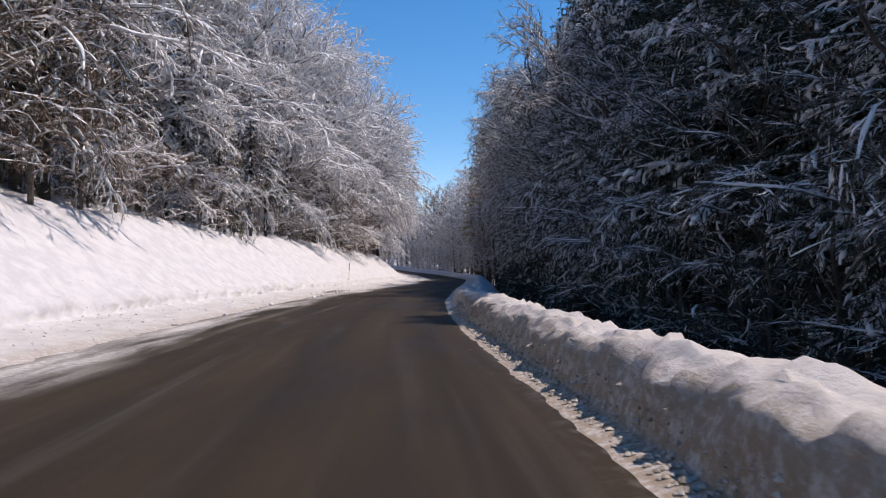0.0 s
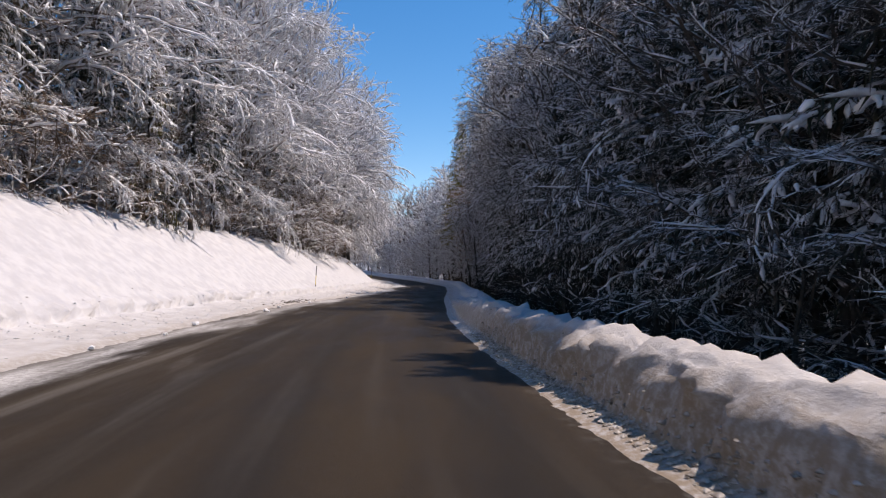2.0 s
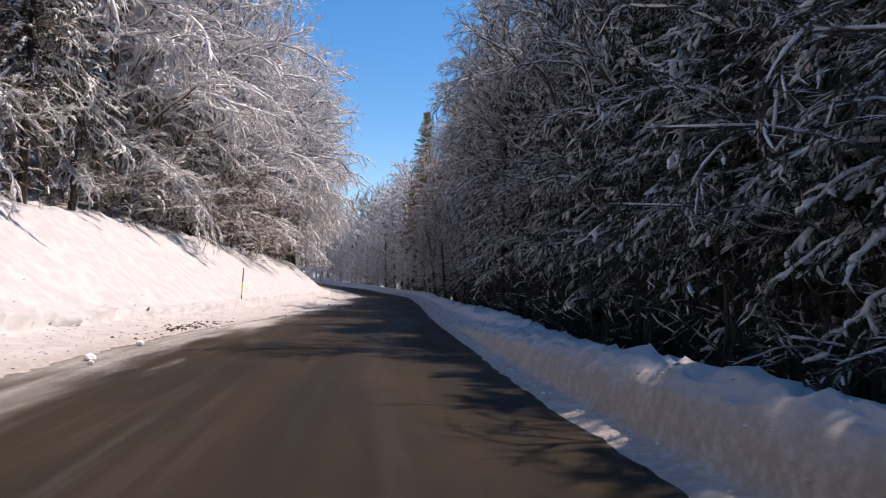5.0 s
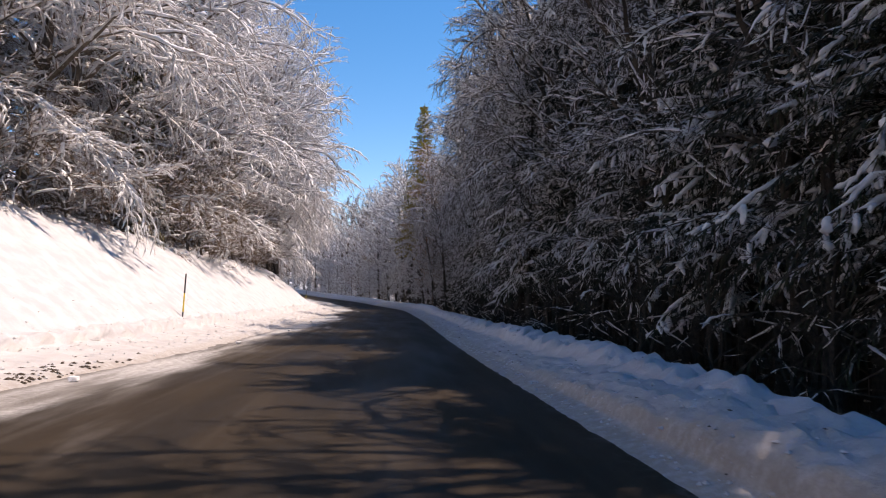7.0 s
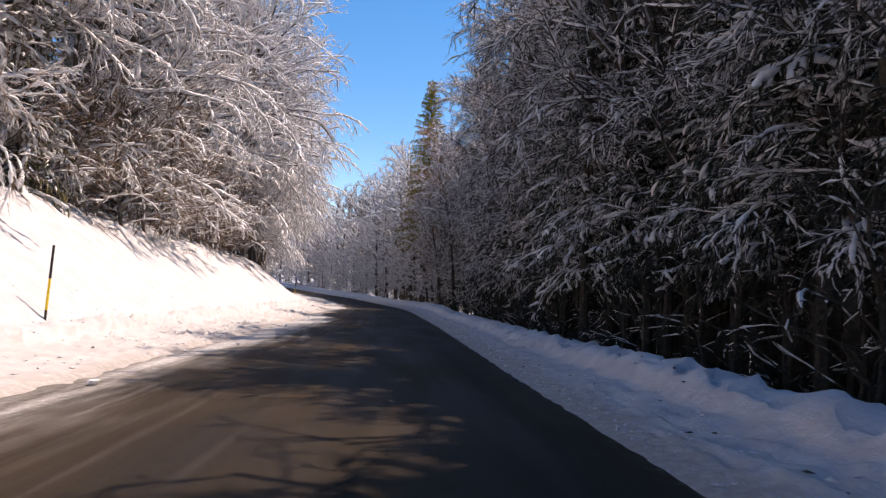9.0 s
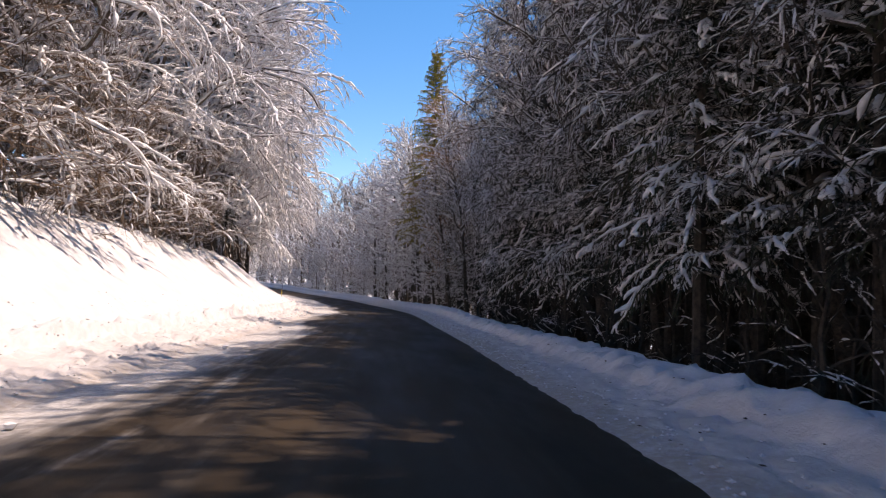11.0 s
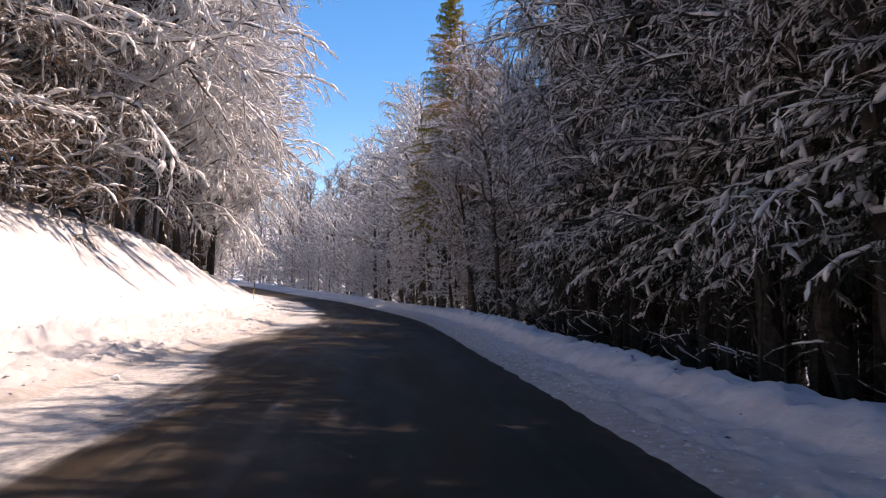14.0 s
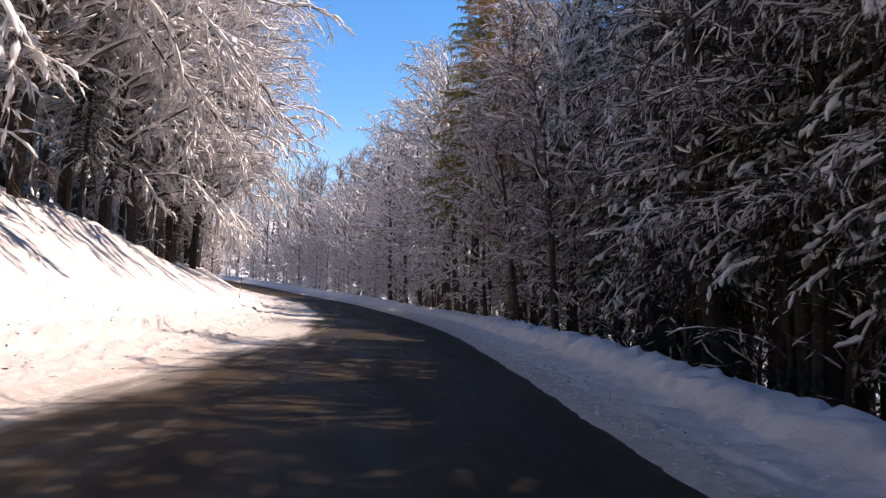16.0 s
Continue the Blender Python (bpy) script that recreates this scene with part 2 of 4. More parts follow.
def spot(y, d):
    """A place on the snow d metres outside the road's edge (minus: left), beside the point of the road at y."""
    i = at_road(y)
    w = MID[i, 3]
    off = d + w if d > 0 else d - w
    z = right_profile(d, y) if d > 0 else left_profile(-d, y)
    p = MID[i, :2] + SIDE[i] * off
    return float(p[0]), float(p[1]), float(z + MID[i, 2])


def mesh_from(name, verts, faces, mats, smooth_shade=True, index=None):
    me = bpy.data.meshes.new(name)
    me.from_pydata([tuple(v) for v in verts], [], [tuple(f) for f in faces])
    for m in mats:
        me.materials.append(m)
    if index is not None:
        me.polygons.foreach_set("material_index", np.asarray(index, np.int32))
    if smooth_shade:
        me.polygons.foreach_set("use_smooth", np.ones(len(me.polygons), bool))
    me.update()
    return me


def grid_faces(n, m):
    i, j = np.meshgrid(np.arange(n - 1), np.arange(m - 1), indexing="ij")
    a = (i * m + j).ravel()
    return np.stack([a, a + 1, a + m + 1, a + m], 1)


def bumps(points, scale, octaves=3, seed=0.0):
    return np.array([noise.fractal((p[0] * scale + seed, p[1] * scale, p[2] * scale), 0.8, 2.0, octaves) for p in points])


def build_road():
    lanes = np.linspace(-1, 1, 15)
    n, m = len(MID), len(lanes)
    verts = np.zeros((n, m, 3))
    for k, l in enumerate(lanes):
        off = l * (MID[:, 3] + 0.35)
        verts[:, k, :2] = MID[:, :2] + SIDE * off[:, None]
        verts[:, k, 2] = MID[:, 2] + 0.03 * (1 - l * l) - 0.02
    me = mesh_from("road", verts.reshape(-1, 3), grid_faces(n, m), [ASPHALT])
    uv = me.uv_layers.new(name="UVMap")
    co = np.stack([np.tile(lanes, n), np.repeat(RUN, m)], 1)
    loops = np.zeros(len(me.loops), np.int32)
    me.loops.foreach_get("vertex_index", loops)
    uv.data.foreach_set("uv", co[loops].ravel())
    return tagged(new("road", me), "dark damp asphalt mountain road with salt and slush streaks", "road", kind="structure")


SURFACE = []


def on_snow(y, d):
    """A place on the built snow, d metres outside the road's edge (minus: left)."""
    verts, out, left = SURFACE
    i = at_road(y)
    cols = np.where(left if d < 0 else ~left)[0]
    cols = cols[np.argsort(out[cols])]
    return tuple(float(np.interp(abs(d), out[cols], verts[i, cols, k])) for k in range(3))


def build_ground():
    near = np.concatenate([np.arange(-0.6, 0.2, 0.1), np.arange(0.2, 0.6, 0.035), np.arange(0.6, 2.7, 0.08), np.arange(2.7, 7, 0.25), np.arange(7, 14, 0.9), [15, 18, 22, 28, 36, 46, 58, 70]])
    ds = np.concatenate([-near[::-1], near])
    left = np.arange(len(ds)) < len(near)
    n, m = len(MID), len(ds)
    verts, dirt, grime = np.zeros((n, m, 3)), np.zeros((n, m)), np.zeros((n, m))
    for i in range(n):
        y, w = MID[i, 1], MID[i, 3]
        dl, dr = -ds[left], ds[~left]
        off = np.concatenate([-(w + dl), w + dr])
        verts[i, :, :2] = MID[i, :2] + SIDE[i] * off[:, None]
        verts[i, left, 2] = left_profile(dl, y) + MID[i, 2]
        verts[i, ~left, 2] = right_profile(dr, y) + MID[i, 2]
        dirt[i, left] = np.interp(dl, [0, 0.3, 1.5, 2.2, 3], [0.55, 0.12, 0.10, 0.05, 0])
        grime[i, left] = np.interp(dl, [0, 1.4, 2.0], [0.5, 0.35, 0])
        # stronger on the right bank, to paint in the tone of its shade
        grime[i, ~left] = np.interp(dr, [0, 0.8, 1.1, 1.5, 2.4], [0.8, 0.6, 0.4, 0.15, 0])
        dirt[i, ~left] = np.interp(dr, [0, 0.25, 0.5, 0.9, 1.4], [1.0, 1.0, 0.22, 0.08, 0]) * (1 - 0.45 * smooth(y, 16, 26))
    d_abs = np.abs(np.tile(ds, (n, 1)))
    flat = verts.reshape(-1, 3)
    big = bumps(flat, 0.9, 3).reshape(n, m)
    mid = bumps(flat, 3.2, 3, 7.0).reshape(n, m)
    teeth = bumps(flat * np.array([0.25, 1, 0.25]), 3.0, 2, 3.0).reshape(n, m)
    rise = smooth(d_abs, 0.05, 0.7)
    lm = np.tile(left, (n, 1))
    lift = rise * (0.05 * big * np.where(lm, 1.0, 0.4) + 0.03 * mid)
    lift += np.exp(-((np.tile(np.where(left, -ds, ds), (n, 1)) + 0.05) / 0.22) ** 2) * (0.022 * mid + 0.025 * big) * np.where(lm, 1.0, 0.35)
    ridge_at = 2.0 - 0.35 * smooth(MID[:, 1], 25, 50)[:, None]
    ridge = np.exp(-((d_abs - ridge_at - 0.12) / 0.16) ** 2) * lm
    lift += ridge * (0.20 * teeth + 0.05 * mid)
    rubble = bumps(flat, 5.5, 3, 21.0).reshape(n, m)
    lift += lm * smooth(d_abs, 0.1, 0.5) * (1 - smooth(d_abs, 2.0, 2.8)) * smooth(MID[:, 1], 38, 62)[:, None] * 0.11 * rubble
    lift += ~lm * smooth(d_abs, 0.1, 0.4) * (1 - smooth(d_abs, 1.6, 2.2)) * (0.075 - 0.03 * smooth(MID[:, 1], 30, 45)[:, None]) * rubble
    crest_at = 0.85 + 0.65 * smooth(MID[:, 1], 22, 45)[:, None]
    crest = np.exp(-((d_abs - crest_at) / 0.40) ** 2) * ~lm
    blocks = np.tanh(bumps(flat, 2.9, 3, 31.0).reshape(n, m) * 3.5)
    late = smooth(MID[:, 1], 16, 34)[:, None]
    lift += crest * (0.05 * big * (1 - 0.6 * late) + 0.045 * mid + (0.03 + 0.03 * late) * blocks)
    lift += smooth(d_abs, 3, 8) * 0.25 * big
    verts[:, :, 2] += lift
    # lobes that stand out sideways on the crest of the right bank and on the left ridge
    notch = bumps(flat * np.array([0.2, 1, 0.2]), 6.5, 2, 13.0).reshape(n, m)
    lip = np.exp(-((d_abs - ridge_at - 0.05) / 0.22) ** 2) * lm * (d_abs > ridge_at) * (1 - 0.7 * smooth(MID[:, 1], 40, 60)[:, None])
    face = np.exp(-((d_abs - 0.36 - 0.80 * late) / (0.11 + 0.15 * late)) ** 2) * ~lm
    push = crest * (0.07 * mid + 0.08 * late * blocks) - face * (0.09 * np.maximum(blocks, -0.2) + 0.16 * np.maximum(notch, -0.2) + 0.06 * mid) * (1 - 0.4 * late) + lip * (0.07 + 0.24 * notch)
    verts[:, :, :2] += SIDE[:, None, :] * push[:, :, None]
    SURFACE.extend((verts, np.where(left, -ds, ds), left))
    me = mesh_from("ground", verts.reshape(-1, 3), grid_faces(n, m)[:, ::-1], [SNOW])
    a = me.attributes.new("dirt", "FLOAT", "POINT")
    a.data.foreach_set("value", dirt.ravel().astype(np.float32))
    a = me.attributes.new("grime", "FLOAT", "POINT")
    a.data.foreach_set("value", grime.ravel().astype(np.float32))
    # the strip under the road is left out
    bm = bmesh.new()
    bm.from_mesh(me)
    bm.faces.ensure_lookup_table()
    col = len(near) - 1
    gone = [bm.faces[i * (m - 1) + col] for i in range(n - 1)]
    bmesh.ops.delete(bm, geom=gone, context="FACES_ONLY")
    bmesh.ops.recalc_face_normals(bm, faces=bm.faces)
    bm.to_mesh(me)
    bm.free()
    me.polygons.foreach_set("use_smooth", np.ones(len(me.polygons), bool))
    return tagged(new("ground", me), "deep snow on the slopes and ploughed banks beside the road", "snow", kind="structure")


def far_height(x, y):
    h = -10 + 0.30 * np.maximum(0, -x - 40) + 0.12 * np.maximum(0, y - 190)
    return np.minimum(h, 70 + 0.02 * y) - 2 * smooth(x, 0, 300)


def build_far_ground():
    xs = np.concatenate([np.arange(-1500, -200, 130), np.arange(-200, 200, 14), np.arange(200, 1501, 130)])
    ys = np.concatenate([np.arange(-1500, -150, 135), np.arange(-150, 420, 14), np.arange(420, 2001, 130)])
    gx, gy = np.meshgrid(xs, ys, indexing="ij")
    gap = np.min(np.hypot(gx[:, :, None] - MID[None, None, ::25, 0], gy[:, :, None] - MID[None, None, ::25, 1]), axis=2)
    z = far_height(gx, gy)
    z = np.where(gap < 62, np.minimum(z, -14.0), z)
    z += 3 * np.sin(gx / 90) * np.cos(gy / 110)
    me = mesh_from("far_ground", np.stack([gx, gy, z], 2).reshape(-1, 3), grid_faces(len(xs), len(ys))[:, ::-1], [SNOW])
    return tagged(new("backdrop", me), "snow-covered wooded hills in the distance", "hills", kind="structure")


# ---- trees ----


def unit(v):
    return v / np.maximum(np.linalg.norm(v, axis=-1, keepdims=True), 1e-9)


class Wood:
    """Gathers many thin three-sided limbs and spikes, with the ridge up, for one mesh."""

    def __init__(self):
        self.v, self.f, self.m, self.n = [], [], [], 0

    def basis(self, way):
        side = np.cross(way, np.array([0, 0, 1.0]))
        flat = np.linalg.norm(side, axis=-1, keepdims=True) < 1e-3
        side = unit(np.where(flat, np.array([1.0, 0, 0]), side))
        return side, np.cross(side, way)

    def limbs(self, pts, rad, closed=True):
        """pts (n, k, 3), rad (n, k)."""
        n, k, _ = pts.shape
        if n == 0:
            return
        way = unit(np.gradient(pts, axis=1))
        side, up = self.basis(way)
        r = rad[:, :, None]
        ring = np.stack([pts + up * r * 1.1, pts - side * r - up * r * 0.45, pts + side * r - up * r * 0.45], 2)
        base = self.n + (np.arange(n)[:, None] * k + np.arange(k - 1)[None]).ravel() * 3
        for a, b in ((0, 1), (2, 0), (1, 2))[:3 if closed else 2]:
            self.f.append(np.stack([base + a, base + b, base + 3 + b, base + 3 + a], 1))
            self.m.append(np.zeros(len(base), int))
        self.v.append(ring.reshape(-1, 3))
        self.n += n * k * 3

    def spikes(self, p0, p1, r, flat=1.0):
        """Tapered twigs from p0 to p1 (n, 3), wide r (n)."""
        n = len(p0)
        if n == 0:
            return
        side, up = self.basis(unit(p1 - p0))
        r = np.asarray(r)[:, None]
        q = np.stack([p0 + up * r * flat, p0 - side * r - up * r * 0.4, p0 + side * r - up * r * 0.4, p1], 1)
        base = self.n + np.arange(n) * 4
        for a, b in ((0, 1), (2, 0)):
            self.f.append(np.stack([base + a, base + b, base + 3], 1))
            self.m.append(np.zeros(n, int))
        self.v.append(q.reshape(-1, 3))
        self.n += n * 4

    def add(self, verts, faces):
        self.f.append(np.asarray(faces) + self.n)
        self.m.append(np.zeros(len(faces), int))
        self.v.append(np.asarray(verts))
        self.n += len(verts)

    def mesh(self, name, mat, smooth_shade=False):
        v = np.concatenate(self.v)
        faces = [tuple(r) for f in self.f for r in f.tolist()]
        return mesh_from(name, v, faces, mat if isinstance(mat, list) else [mat], smooth_shade, np.concatenate(self.m))


def grow(start, az, el, length, k, droop, rng, wob=0.12):
    """Curved limbs: start (n, 3), azimuth, elevation and droop in radians; gives (n, k, 3)."""
    n = len(start)
    pts = np.zeros((n, k, 3))
    pts[:, 0] = start
    a, e = az.copy(), el.copy()
    for i in range(1, k):
        step = length / (k - 1)
        way = np.stack([np.cos(a) * np.cos(e), np.sin(a) * np.cos(e), np.sin(e)], 1)
        pts[:, i] = pts[:, i - 1] + way * step[:, None]
        e = e - droop / (k - 1) + rng.normal(0, wob, n)
        a = a + rng.normal(0, wob, n)
    return pts


def along(pts, t):
    """Points at the fractions t (n, m) along the limbs pts (n, k, 3)."""
    k = pts.shape[1]
    x = np.clip(t * (k - 1), 0, k - 1.001)
    i = x.astype(int)
    w = (x - i)[..., None]
    rows = np.arange(len(pts))[:, None]
    return pts[rows, i] * (1 - w) + pts[rows, i + 1] * w, pts[rows, i + 1] - pts[rows, i]


def beech(seed, h, spread, limbs, subs, twigs, low=0.14, lean=0.0, fat=1.0, skirt=0.45, hang=0.6, load=0.7, heap=1.0, bark=None, sub=1.0, twig=1.0, rise=0.0, bias=0.25, sweep=0.0):
    """A snow-laden broad-leaved tree: trunk and limbs, twigs, and the snow that lies along them. It reaches out along +x."""
    rng = np.random.default_rng(seed)
    k = 10
    z = np.linspace(-0.6, h, k)
    f = (z + 0.6) / (h + 0.6)
    stem = np.stack([lean * f**1.6 * h + np.cumsum(rng.normal(0, 0.10, k)), np.cumsum(rng.normal(0, 0.12, k)), z], 1)
    stem[:2, :2] = 0
    rad = h * 0.0125 * (1 - f) ** 0.8 + 0.02
    ang = np.linspace(0, 2 * np.pi, 9)[:-1]
    ring = stem[:, None, :] + rad[:, None, None] * np.stack([np.cos(ang), np.sin(ang), 0 * ang], 1)[None] * (1 + rng.normal(0, 0.06, (k, 8, 1)))
    tf = [(i * 8 + j, i * 8 + (j + 1) % 8, (i + 1) * 8 + (j + 1) % 8, (i + 1) * 8 + j) for i in range(k - 1) for j in range(8)]
    bones = Wood()
    bones.add(ring.reshape(-1, 3), tf)
    # the limbs
    fr = low + (0.99 - low) * (np.arange(limbs) + rng.random(limbs) * 0.8) / limbs
    az = np.arange(limbs) * 2.39996 + rng.normal(0, 0.5, limbs)
    start, _ = along(np.repeat(stem[None], limbs, 0), fr[:, None])
    start = start[:, 0]
    length = spread * (np.sin(np.pi * np.clip(fr * 0.68 + 0.18, 0, 1)) ** 0.8 * 0.9 + 0.1) * rng.uniform(0.72, 1.04, limbs) * (1 + bias * np.cos(az))
    lowest = 1 - smooth(fr, low, low + 0.3)
    length *= 1 - (1 - skirt) * lowest
    length *= 1 + 0.45 * sweep * lowest * np.cos(az)
    el = np.radians(20 + rise - 8 * sweep * lowest + 36 * fr + rng.normal(0, 10, limbs))
    L = grow(start, az, el, length, 8, np.radians(52 - 10 * fr + 14 * sweep * lowest), rng, 0.20)
    bones.limbs(L, (0.014 * length[:, None] + 0.012) * np.linspace(1, 0.22, 8)[None] * fat)
    rolls = []

    def heaped(lines, a, b, r, k, sides, thick):
        """Lumpy rolls of snow on part of each line, blunt at both ends."""
        n = len(lines)
        if not n:
            return
        t = a[:, None] + (b - a)[:, None] * np.linspace(0, 1, k)[None]
        P, _ = along(lines, t)
        ends = np.full(k, 1.0)
        ends[0], ends[-1] = 0.55, 0.45
        R = r[:, None] * ends[None] * rng.uniform(0.78, 1.22, (n, k))
        P = P + np.array([0, 0, 1.0]) * (R * 0.45 + thick)[:, :, None]
        rolls.append(lump_rings(P, R, sides))

    for lo, hi in ((0.08, 0.40), (0.36, 0.70), (0.66, 1.0)):
        some = rng.random(limbs) < load + 0.15
        n = int(some.sum())
        heaped(L[some], np.clip(lo + rng.uniform(-0.06, 0.05, n), 0, 1), np.clip(hi + rng.uniform(-0.08, 0.03, n), 0, 1), heap * (0.030 + 0.006 * length[some]) * (1.25 - 0.6 * lo), 6, 5, 0.01)
    # side branches, to both sides of each limb
    crown = Wood()
    t = np.clip(((np.arange(subs)[None] + rng.random((limbs, subs))) / subs) ** 0.68 * 0.88 + 0.12, 0, 1)
    p, way = along(L, t)
    p, way = p.reshape(-1, 3), unit(way.reshape(-1, 3))
    n = len(p)
    sgn = np.where(np.arange(n) % 2 == 0, 1, -1)
    sa = np.arctan2(way[:, 1], way[:, 0]) + sgn * rng.uniform(0.35, 1.2, n)
    se = np.arcsin(np.clip(way[:, 2], -1, 1)) + rng.normal(0.05, 0.30, n)
    sl = (np.repeat(length, subs) * (0.34 - 0.19 * t.ravel()) * rng.uniform(0.5, 1.35, n) * sub + 0.3)
    S = grow(p, sa, se, sl, 5, hang * rng.uniform(0.5, 1.5, n), rng, 0.16 + 0.05 * hang)
    crown.limbs(S, (0.010 + 0.006 * sl[:, None]) * np.array([[1, 0.9, 0.75, 0.55, 0.25]]) * fat)
    for lo, hi in ((0.0, 0.42), (0.45, 0.85)):
        some = rng.random(n) < load
        m = int(some.sum())
        a = rng.uniform(lo, lo + 0.16, m)
        heaped(S[some], a, np.clip(a + rng.uniform(0.14, hi - lo, m), 0, 1), heap * rng.uniform(0.65, 1.45, m) * (0.022 + 0.010 * sl[some]), 4, 4, 0.006)
    # the twigs on them
    tt = np.clip((np.arange(twigs)[None] + rng.random((n, twigs))) / twigs * 0.9 + 0.1, 0, 1)
    q, w2 = along(S, tt)
    q, w2 = q.reshape(-1, 3), unit(w2.reshape(-1, 3))
    m = len(q)
    s2 = np.where(rng.random(m) < 0.5, 1, -1)
    ta = np.arctan2(w2[:, 1], w2[:, 0]) + s2 * rng.uniform(0.2, 1.0, m)
    te = np.arcsin(np.clip(w2[:, 2], -1, 1)) + rng.normal(0.06, 0.32, m)
    tl = twig * rng.uniform(0.18, 0.62, m) * (0.6 + 0.4 * np.repeat(sl, twigs) / sl.mean())
    T = grow(q, ta, te, tl, 3, hang * rng.uniform(-0.2, 0.9, m), rng, 0.2)
    wide = rng.uniform(0.006, 0.013, m) * fat
    crown.spikes(T[:, 0], T[:, 2], wide)
    split = rng.random(m) < 0.6
    crown.spikes(T[split, 1], T[split, 1] + (T[split, 2] - T[split, 0]) * 0.55 + rng.normal(0, 0.10, (int(split.sum()), 3)), wide[split] * 0.8)
    some = rng.random(m) < load * 0.8
    j = int(some.sum())
    a = rng.uniform(0.0, 0.3, j)
    heaped(T[some], a, a + rng.uniform(0.4, 0.7, j), heap * rng.uniform(0.012, 0.027, j), 3, 4, 0.003)
    return bones.mesh("trunk", bark or BARK), crown, snow_mesh(rolls)


def spruce(seed, h, reach, whorls, boughs, sprays, low=0.06, droop=0.9, lumps=0.35, width=1.0, fan=0.19, tips=0.4):
    """A snow-laden spruce: its trunk, boughs, needles and lumps of snow."""
    rng = np.random.default_rng(seed)
    k = 8
    z = np.linspace(-0.6, h, k)
    f = (z + 0.6) / (h + 0.6)
    stem = np.stack([np.cumsum(rng.normal(0, 0.03, k)), np.cumsum(rng.normal(0, 0.03, k)), z], 1)
    rad = h * 0.011 * (1 - f) + 0.015
    ang = np.linspace(0, 2 * np.pi, 8)[:-1]
    tv = (stem[:, None, :] + rad[:, None, None] * np.stack([np.cos(ang), np.sin(ang), 0 * ang], 1)[None]).reshape(-1, 3)
    tf = [(i * 7 + j, i * 7 + (j + 1) % 7, (i + 1) * 7 + (j + 1) % 7, (i + 1) * 7 + j) for i in range(k - 1) for j in range(7)]
    bones = Wood()
    bones.add(tv, tf)
    n = whorls * boughs
    fr = low + (0.985 - low) * (np.repeat(np.arange(whorls), boughs) + rng.random(n) * 0.7) / whorls
    az = np.tile(np.arange(boughs) * 2 * np.pi / boughs, whorls) + np.repeat(rng.random(whorls) * 6, boughs) + rng.normal(0, 0.2, n)
    start, _ = along(np.repeat(stem[None], n, 0), fr[:, None])
    length = (reach * (1 - fr) ** 0.75 + 0.22) * rng.uniform(0.7, 1.15, n)
    el = np.radians(-8 + 42 * fr**2 + rng.normal(0, 7, n))
    L = grow(start[:, 0], az, el, length, 4, np.full(n, droop) * (1 - 0.5 * fr), rng, 0.07)
    bones.limbs(L, (0.012 * length[:, None] + 0.006) * np.linspace(1, 0.3, 4)[None], False)
    needles = Wood()
    t = np.clip((np.arange(sprays)[None] + rng.random((n, sprays))) / sprays * 0.92 + 0.08, 0, 1)
    p, way = along(L, t)
    p, way = p.reshape(-1, 3), unit(way.reshape(-1, 3))
    m = len(p)
    sgn = np.where(np.arange(m) % 2 == 0, 1, -1)
    sa = np.arctan2(way[:, 1], way[:, 0]) + sgn * rng.uniform(0.35, 0.95, m)
    se = np.arcsin(np.clip(way[:, 2], -1, 1)) - rng.uniform(0.05, 0.75, m)
    sl = (np.repeat(length, sprays) * fan * (1.0 - 0.45 * t.ravel()) + 0.12) * rng.uniform(0.7, 1.2, m)
    end = p + np.stack([np.cos(sa) * np.cos(se), np.sin(sa) * np.cos(se), np.sin(se)], 1) * sl[:, None]
    needles.spikes(p, end, width * (0.024 + 0.034 * sl), 0.6)
    # short hanging tips under each spray
    pick = rng.random(m) < tips
    q = p[pick] * 0.35 + end[pick] * 0.65
    hang = q + np.stack([rng.normal(0, 0.08, len(q)), rng.normal(0, 0.08, len(q)), -rng.uniform(0.12, 0.38, len(q))], 1)
    needles.spikes(q, hang, np.full(len(q), 0.035), 0.7)
    heap_mesh = None
    some = rng.random(n) < lumps
    if some.any():
        # a ragged roll along the bough and fingers that hang from it
        k = int(some.sum())
        P, _ = along(L[some], np.clip(np.linspace(0.35, 1.0, 7)[None] + rng.uniform(-0.06, 0.0, (k, 1)), 0, 1))
        P = P + np.array([0, 0, 0.02]) + rng.normal(0, 0.03, P.shape)
        R = rng.uniform(0.035, 0.085, (k, 1)) * rng.uniform(0.7, 1.3, P.shape[:2]) * np.array([[0.2, 0.8, 1, 0.9, 1, 0.8, 0.15]])
        q, way = along(L[some], rng.uniform(0.4, 1.0, (k, 6)))
        q, way = q.reshape(-1, 3), unit(way.reshape(-1, 3))
        ha = np.arctan2(way[:, 1], way[:, 0]) + rng.normal(0, 0.7, len(q))
        Q = grow(q, ha, -rng.uniform(0.3, 0.9, len(q)), rng.uniform(0.18, 0.55, len(q)), 6, np.full(len(q), 0.7), rng, 0.28)
        S = rng.uniform(0.03, 0.075, (len(q), 1)) * rng.uniform(0.75, 1.25, Q.shape[:2]) * np.array([[0.5, 0.9, 1.0, 0.9, 0.8, 0.35]])
        heap_mesh = snow_mesh([lump_rings(P, R, 5), lump_rings(Q, S, 5)])
    return bones.mesh("trunk", DARK_BARK), needles, heap_mesh


